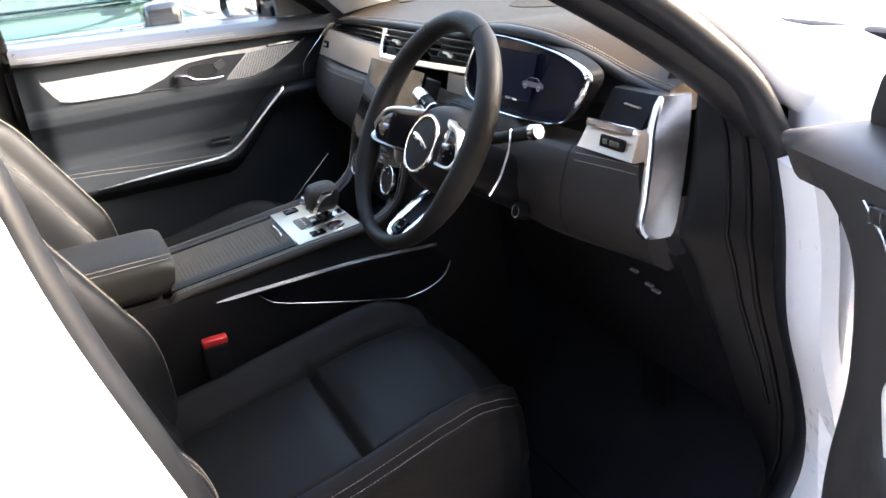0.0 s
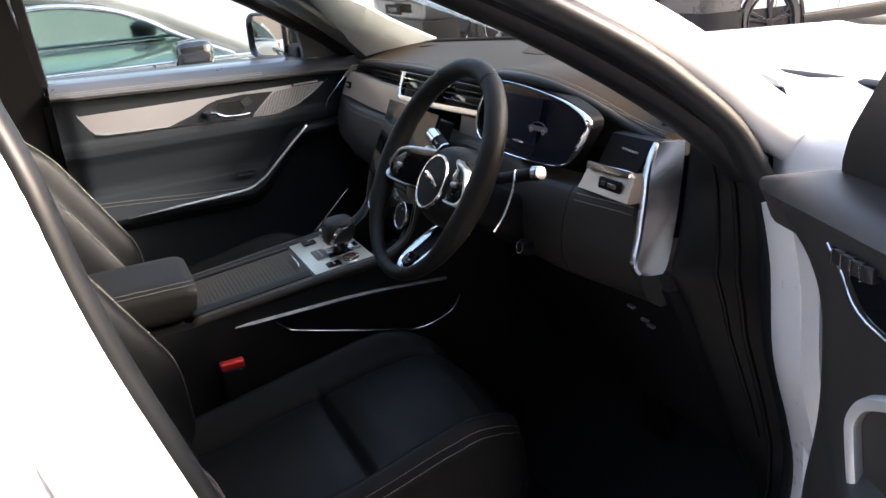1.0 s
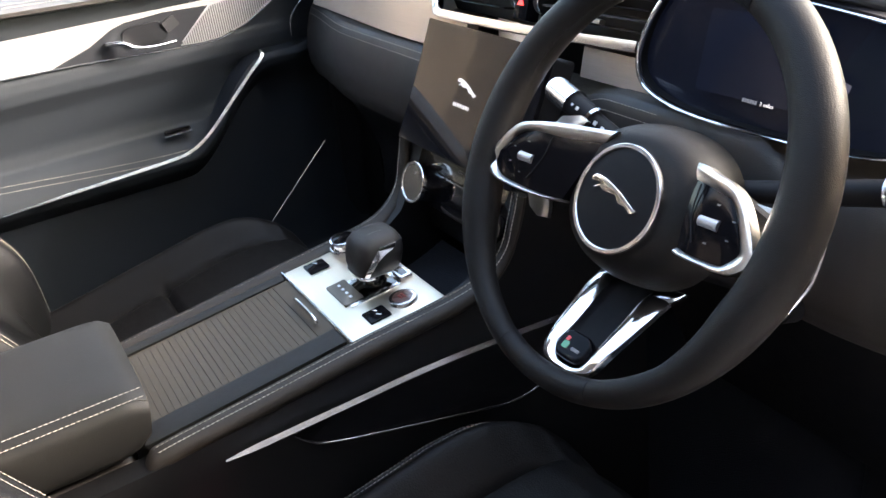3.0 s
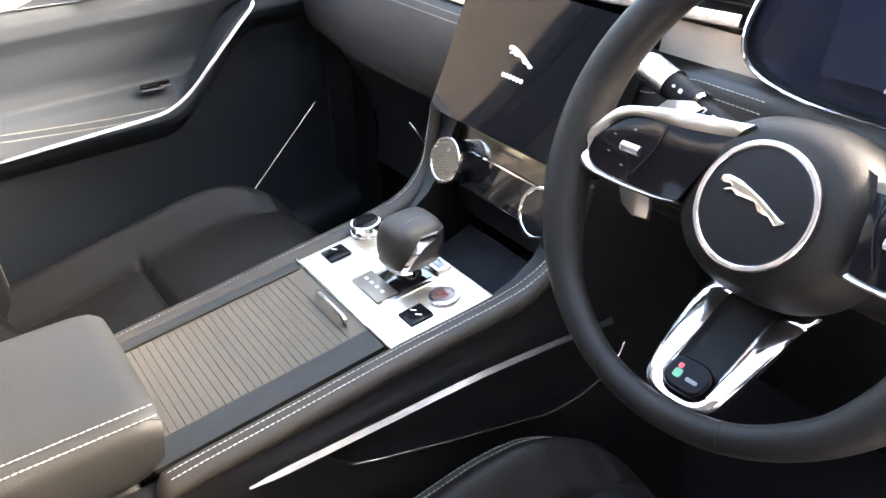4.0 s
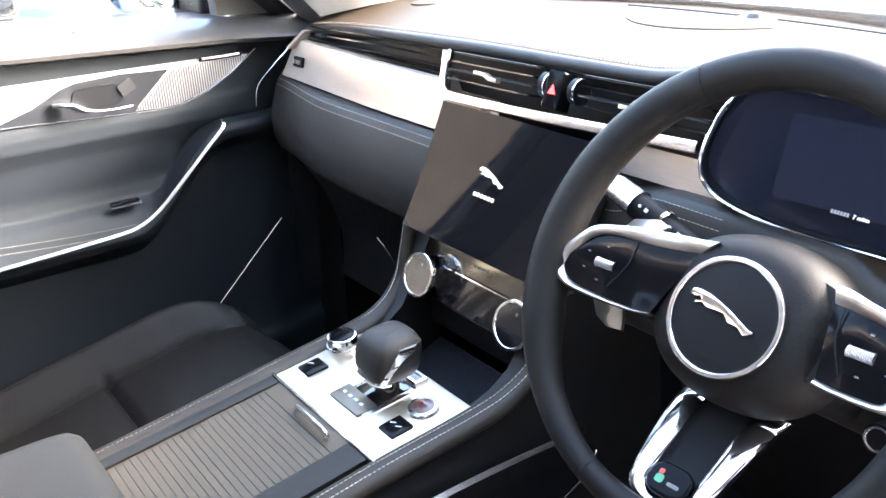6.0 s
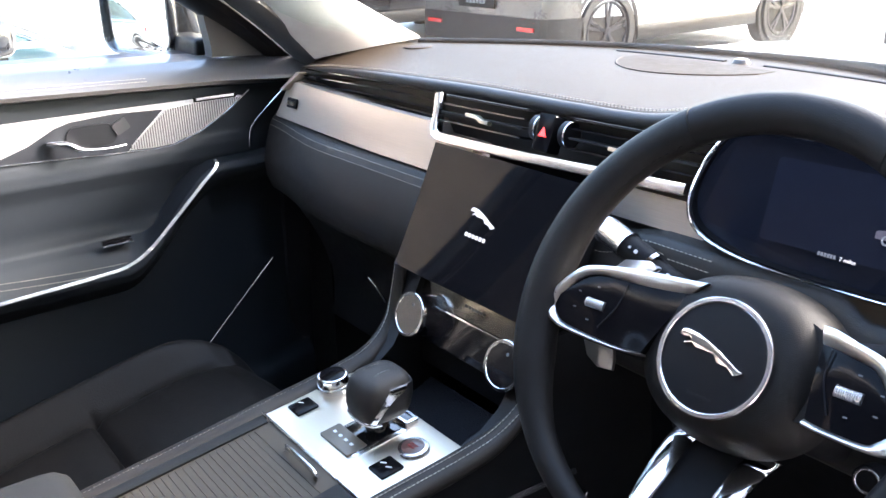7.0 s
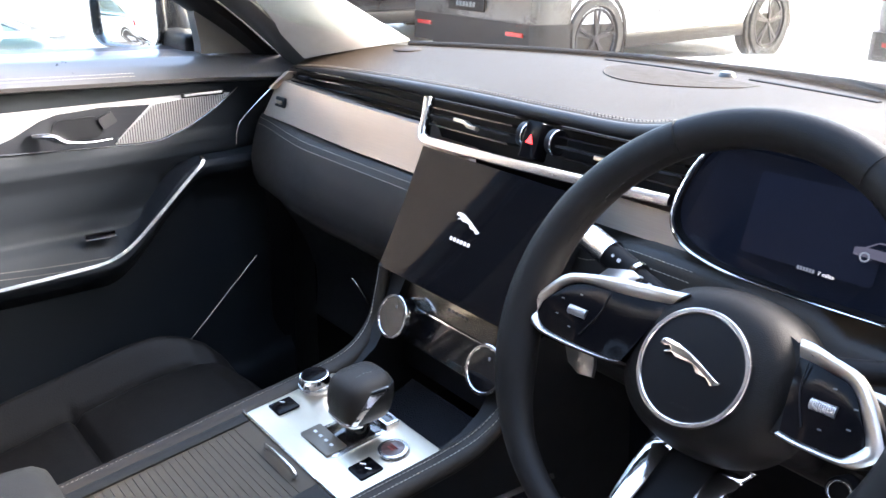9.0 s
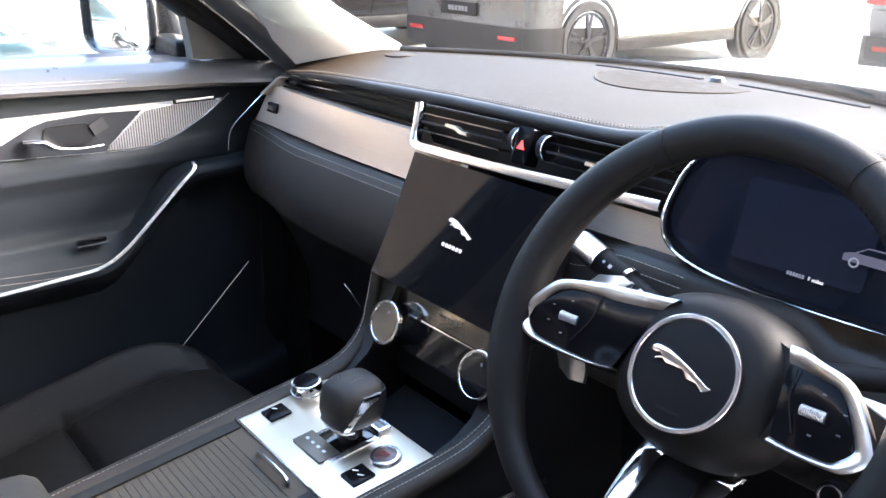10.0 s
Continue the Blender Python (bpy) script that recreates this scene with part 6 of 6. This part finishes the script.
    if mir < 0:
        sail = [(y - 0.07, z) for y, z in sail]
    else:
        sail = [(0.110, 1.128), (0.110, 1.145), (0.099, 1.221), (0.082, 1.300), (0.130, 1.300), (0.170, 1.262), (0.209, 1.216), (0.259, 1.157), (0.285, 1.118)]
    flat(sail, -0.755, 0.03, "sail_panel", SAIL, "black mirror corner panel")
    mm = thing("wing_mirror", T(-0.98, 0.10, 1.15), "white and black door mirror with bright glass", "mirror", "door mirrors")
    part("housing", box((0, 0, 0), (0.190, 0.10, 0.148), 0.045, 4, M @ Matrix.Translation((mir * -1.030, 0.140, 1.183)) @ Matrix.Rotation(mir * radians(20), 4, "Z")), BLACKP, mm, "glossy mirror housing")
    part("mirror_glass", prism(rrect(0.175, 0.118, 0.03), M @ frame_at((mir * -1.0, 0.072, 1.180), (1, mir * 0.38, 0), (0, 0.02, 1)), 0.004, 0.001), MIRROR, mm, "bright mirror glass")
    part("glass_rim", sweep([M @ frame_at((mir * -1.0, 0.072, 1.180), (1, mir * 0.38, 0), (0, 0.02, 1)) @ Vector((x, y, 0)) for x, y in rrect(0.186, 0.128, 0.034)], 0.006, 0.010, (0, 1, 0), closed=True, sides=10), BLACKP, mm, "black rim round the mirror glass")
    part("mirror_foot", box((0, 0, 0), (0.13, 0.05, 0.04), 0.012, 3, M @ Matrix.Translation((mir * -0.88, 0.13, 1.135))), PLASTIC, mm)
    return t


door("passenger_door", "closed passenger door, black inner panel with bright aluminium accent", Matrix.Identity(4), 1, False)
HX, HY = 0.915, 0.35
door("driver_door", "wide open driver's door with black leather panel", Matrix.Translation((HX, HY, 0)) @ Matrix.Rotation(radians(78), 4, "Z") @ Matrix.Translation((-HX, -HY + 0.04, 0)), -1, True)
ln = thing("door_seam_strip", (-0.74, 0.1, 0.6), "thin pale seam strip at the passenger door's front edge", "trim", kind="structure")
part("strip", sweep([(-0.717, 0.023, 0.608), (-0.730, 0.176, 0.740)], 0.0012, 0.0012, (1, 0, 0), sides=6), CHROME, ln)


# ---- other parked cars ----
def parked_car(cx, cy, paint, label, rims, low=1.0, glassm=GREENGLASS, rear=None):
    """A parked car whose nose points along +y; cy is its rear axle."""
    t = thing("parked_car", (cx, cy + 1.4, 0), label, "car", "parked cars")
    ro = 0.0 if rear is None else 0.26
    zb = [(-0.95, 0.50, 0.95), (-0.90, 0.38, 1.02), (-0.6, 0.30, 1.06), (0.0, 0.28, 1.06), (1.0, 0.26, 1.03), (2.0, 0.26, 1.01), (2.4, 0.27, 1.00), (2.9, 0.28, 0.94), (3.5, 0.30, 0.84), (3.72, 0.40, 0.72)]
    zb = [(y + ro * smoothstep(0.0, -0.6, y), lo, hi) for y, lo, hi in zb]
    secs = []
    for y, lo, hi in zb:
        w = 0.965 - 0.13 * smoothstep(2.9, 3.75, y) - 0.10 * smoothstep(-0.6 + ro, -0.95 + ro, y)
        secs.append([(cx + w * math.copysign(abs(math.cos(a)) ** 0.28, math.cos(a)), cy + y, (lo + hi) / 2 + (hi - lo) / 2 * math.copysign(abs(math.sin(a)) ** 0.55, math.sin(a))) for a in [2 * math.pi * j / 32 for j in range(32)]])
    part("body", loft(secs), paint, t, "painted body")
    gh = [(-0.80, 1.03, 1.10, 0.80), (-0.55, 1.03, 1.42, 0.74), (-0.1, 1.03, 1.58, 0.69), (0.7, 1.02, 1.62, 0.68), (1.4, 1.01, 1.56, 0.67), (2.0, 1.0, 1.32, 0.72), (2.5, 0.99, 1.02, 0.80)]
    gh = [(y, lo, 1.02 + (hi - 1.02) * low, wt) for y, lo, hi, wt in gh]
    if low < 1:
        gh = [(-0.80, 1.03, 1.08, 0.80), (-0.3, 1.03, 1.30, 0.74), (0.3, 1.03, 1.40, 0.70), (0.9, 1.02, 1.43, 0.69), (1.4, 1.01, 1.38, 0.69), (1.78, 1.01, 1.30, 0.71), (2.03, 1.0, 1.20, 0.74), (2.36, 0.99, 1.02, 0.80)]
    lz = lambda z: z if z < 1.02 else 1.02 + (z - 1.02) * low
    secs = []
    for y, lo, hi, wt in gh:
        secs.append([(cx + x, cy + y, z) for x, z in ((0.86, lo), (wt, hi - 0.03), (wt - 0.06, hi), (-wt + 0.06, hi), (-wt, hi - 0.03), (-0.86, lo))])
    part("cabin_glass", loft(secs), DARKWIN if glassm is None else glassm, t, "tinted cabin glass")
    part("roof", slab(lambda u, v: (cx + (2 * u - 1) * 0.64, cy - 0.2 + 1.75 * v, lz(interp([(-0.2, 1.57), (0.0, 1.605), (0.7, 1.640), (1.4, 1.58), (1.55, 1.53)], -0.2 + 1.75 * v)) - 0.03 * (2 * u - 1) ** 4), 8, 10, (0, 0, -0.03)), paint, t)
    for s in (1, -1):
        for ps in ([(0.87, 2.5, 1.0), (0.76, 2.0, 1.30), (0.70, 1.4, 1.545)], [(0.87, 0.95, 1.03), (0.71, 0.85, 1.60)], [(0.85, -0.7, 1.04), (0.75, -0.45, 1.40), (0.70, -0.1, 1.56)]):
            if low < 1:
                ps = {2.5: [(0.87, 2.42, 1.0), (0.77, 2.03, 1.205), (0.735, 1.78, 1.305), (0.71, 1.30, 1.395)], 0.95: [(0.87, 1.36, 1.03), (0.74, 1.38, 1.36)]}.get(ps[0][1], [(0.85, -0.7, 1.04), (0.75, -0.35, 1.26), (0.70, 0.1, 1.38)])
                lz = lambda z: z
            part("window_pillar", sweep([(cx + s * x, cy + y, lz(z)) for x, y, z in ps], 0.04, 0.03, (1, 0, 0)), paint, t)
        if low < 1:
            part("window_edge", sweep(curve([(cx + s * x, cy + y, z) for x, y, z in ((0.885, 2.30, 1.015), (0.81, 2.08, 1.125), (0.79, 1.97, 1.193), (0.78, 1.84, 1.25), (0.775, 1.68, 1.286), (0.775, 1.52, 1.294), (0.78, 1.445, 1.263), (0.83, 1.44, 1.15), (0.885, 1.48, 1.035))], 5), 0.014, 0.016, (1, 0, 0)), CHROME, t)
        else:
            part("window_edge", sweep(curve([(cx + s * 0.868, cy + 2.40, 1.025), (cx + s * 0.77, cy + 1.92, lz(1.30)), (cx + s * 0.712, cy + 1.35, lz(1.53)), (cx + s * 0.70, cy + 0.6, lz(1.575)), (cx + s * 0.71, cy - 0.1, lz(1.53)), (cx + s * 0.80, cy - 0.5, lz(1.25))], 5), 0.014, 0.016, (1, 0, 0)), CHROME if low < 1 else DARK, t)
        part("window_trim", sweep([(cx + s * 0.885, cy - 0.6, 1.045), (cx + s * 0.895, cy + 1.0, 1.035), (cx + s * 0.885, cy + 2.4, 1.005)], 0.012, 0.012, (1, 0, 0)), CHROME, t)
        for y in (0.92, 0.10, 1.95):
            part("door_line", sweep([(cx + s * 0.967, cy + y - 0.05, 0.42), (cx + s * 0.970, cy + y, 0.70), (cx + s * 0.925, cy + y, 1.02)], 0.003, 0.003, (1, 0, 0), sides=6), DARK, t)
        part("sill_cladding", sweep([(cx + s * 0.945, cy + 0.42, 0.34), (cx + s * 0.955, cy + 2.35, 0.34)], 0.035, 0.07, (0, 0, 1), square=True), PLASTIC, t)
        part("door_handle", sweep([(cx + s * 0.975, cy + 0.72, 0.90), (cx + s * 0.985, cy + 0.82, 0.905), (cx + s * 0.975, cy + 0.94, 0.905)], 0.012, 0.012), paint, t)
        part("door_mirror", box((cx + s * 1.03, cy + (2.10 if low < 1 else 1.98), 1.055), (0.21, 0.15, 0.11), 0.045, 4), BLACKP, t)
        tl = part("tail_lamp", box((cx + s * 0.74, cy - 0.90 + ro, 0.87), (0.36, 0.14, 0.15), 0.03, 3), REDLENS, t, "red tail lamp")
        part("lamp_line", box((cx + s * 0.74, cy - 0.975 + ro, 0.89), (0.28, 0.012, 0.02), 0.004), WHITEMARK, tl)
        part("reflector", box((cx + s * 0.66, cy - 1.005 + ro, 0.44), (0.22, 0.02, 0.04), 0.006), REDLENS, t)
        for y in (0.0, 2.87):
            ax = (0, 1, 0)
            m = frame_at((cx + s * 0.972, cy + y, 0.385), ax, (0, 0, s))
            part("arch", ring(0.39, 0.45, 0.10, frame_at((cx + s * 0.968, cy + y, 0.385), ax, (0, 0, s)), 40), PLASTIC, t, "dark wheel arch")
            part("arch_well", disc(0.40, 0.06, frame_at((cx + s * 0.960, cy + y, 0.385), ax, (0, 0, s)), 0, 40), DARK, t)
            tyre = part("tyre", ring(0.275, 0.385, 0.20, frame_at((cx + s * 0.985, cy + y, 0.385), ax, (0, 0, s)), 48), TYRE, t, "black tyre")
            part("rim", ring(0.245, 0.278, 0.10, m, 48), rims, tyre)
            part("rim_well", disc(0.26, 0.02, m @ Matrix.Translation((0, 0, -0.06)), 0, 36), DARK, tyre)
            bms = []
            for k in range(5):
                for dd in (-0.13, 0.13):
                    a = 2 * math.pi * k / 5 + 0.3
                    bms.append(sweep([m @ Vector((0.04 * math.cos(a), 0.04 * math.sin(a), -0.008)), m @ Vector((0.26 * math.cos(a + dd), 0.26 * math.sin(a + dd), -0.012))], 0.016, 0.014, m.to_3x3() @ Vector((0, 0, 1)), sides=6, square=True))
            part("spokes", merge(*bms), rims, tyre)
            part("hub_cap", disc(0.045, 0.03, m @ Matrix.Translation((0, 0, 0.004)), 0.006, 24), rims, tyre)
    if low < 1:
        for sx in (-0.38, 0.38):
            part("front_seat", slab(lambda u, v: (cx + sx - 0.24 + 0.48 * u, cy + 0.75 - 0.22 * v, 0.55 + 0.62 * v), 4, 6, (0, -0.12, 0)), LEATHER, t, "dark seat inside")
            part("inner_door", slab(lambda u, v: (cx + math.copysign(0.80, sx), cy + 2.2 * u, 0.60 + 0.40 * v), 6, 4, (math.copysign(0.04, sx), 0, 0)), LEATHER, t)
            part("inner_accent", slab(lambda u, v: (cx + math.copysign(0.792, sx), cy + 1.0 + 1.0 * u, 0.90 + 0.06 * v), 6, 2, (math.copysign(0.004, sx), 0, 0)), ALU_Y, t)
        part("inner_dash", box((cx, cy + 2.15, 0.85), (1.5, 0.5, 0.26), 0.06, 3), LEATHER, t)
    TAIL_X = [(0, 0), (0.80, 0.84), (0.90, 0.905), (1.0, 0.985)]
    TAIL_Y = [(0, -1.0), (0.80, -0.985), (0.90, -0.93), (1.0, -0.66)]
    part("rear_bumper", slab(lambda u, v: (cx + math.copysign(interp(TAIL_X, abs(2 * u - 1)), 2 * u - 1), cy + ro + interp(TAIL_Y, abs(2 * u - 1)) - 0.012, 0.27 + 0.27 * v), 40, 5, (0, 0.08, 0)), PLASTIC, t, "dark lower bumper")
    pl = part("number_plate", box((cx, cy - 1.015 + ro, 0.66), (0.52, 0.02, 0.12), 0.006), DARK, t)
    part("plate_bars", merge(*[box((cx - 0.12 + 0.048 * i, cy - 1.028 + ro, 0.66), (0.032, 0.006, 0.045), 0) for i in range(6)]), GREYMARK, pl)
    part("tailgate_line", sweep([(cx - 0.80, cy - 0.965 + ro, 0.76), (cx, cy - 0.975 + ro, 0.75), (cx + 0.80, cy - 0.965 + ro, 0.76)], 0.004, 0.004), DARK, t)
    part("front_bumper", slab(lambda u, v: (cx + (2 * u - 1) * 0.84, cy + 3.74 - 0.18 * (2 * u - 1) ** 2, 0.28 + 0.3 * v), 14, 5, (0, -0.12, 0)), PLASTIC, t)
    # dark rear sheet: the side turned from the sun, shaded by colour
    if rear is not None:
        part("tailgate", slab(lambda u, v: (cx + math.copysign(interp(TAIL_X, abs(2 * u - 1)), 2 * u - 1), cy + ro + interp(TAIL_Y, abs(2 * u - 1)) + 0.06 * v ** 3, 0.52 + 0.50 * v), 40, 8, (0, 0.03, 0)), rear, t, "dark sheet over the rear, shade put into its colour")
    for s in (1, -1):
        part("headlamp", box((cx + s * 0.66, cy + 3.55, 0.72), (0.34, 0.26, 0.10), 0.03, 3), CLEAR, t)
    return t


parked_car(-3.17, -2.10, GREYP, "pale silver low car parked alongside with green tinted windows", ALLOY, low=0.66)
parked_car(-5.69, 5.65, SILVERP, "silver sport utility car parked ahead, its rear darkened as in shade", DALLOY, glassm=None, rear=mat("shaded_rear_paint", (0.075, 0.070, 0.064), 0.28, 0.3, coat=0.6, vary=0.02, rough_vary=0.02))
parked_car(-8.63, 4.38, BLACKP, "black car parked ahead in the far row", ALLOY, glassm=None)
parked_car(-2.00, 8.10, mat("bronze_grey_paint", (0.20, 0.18, 0.17), 0.3, 0.4, coat=0.8), "bronze grey car with red tail lamps parked ahead", ALLOY, glassm=None)
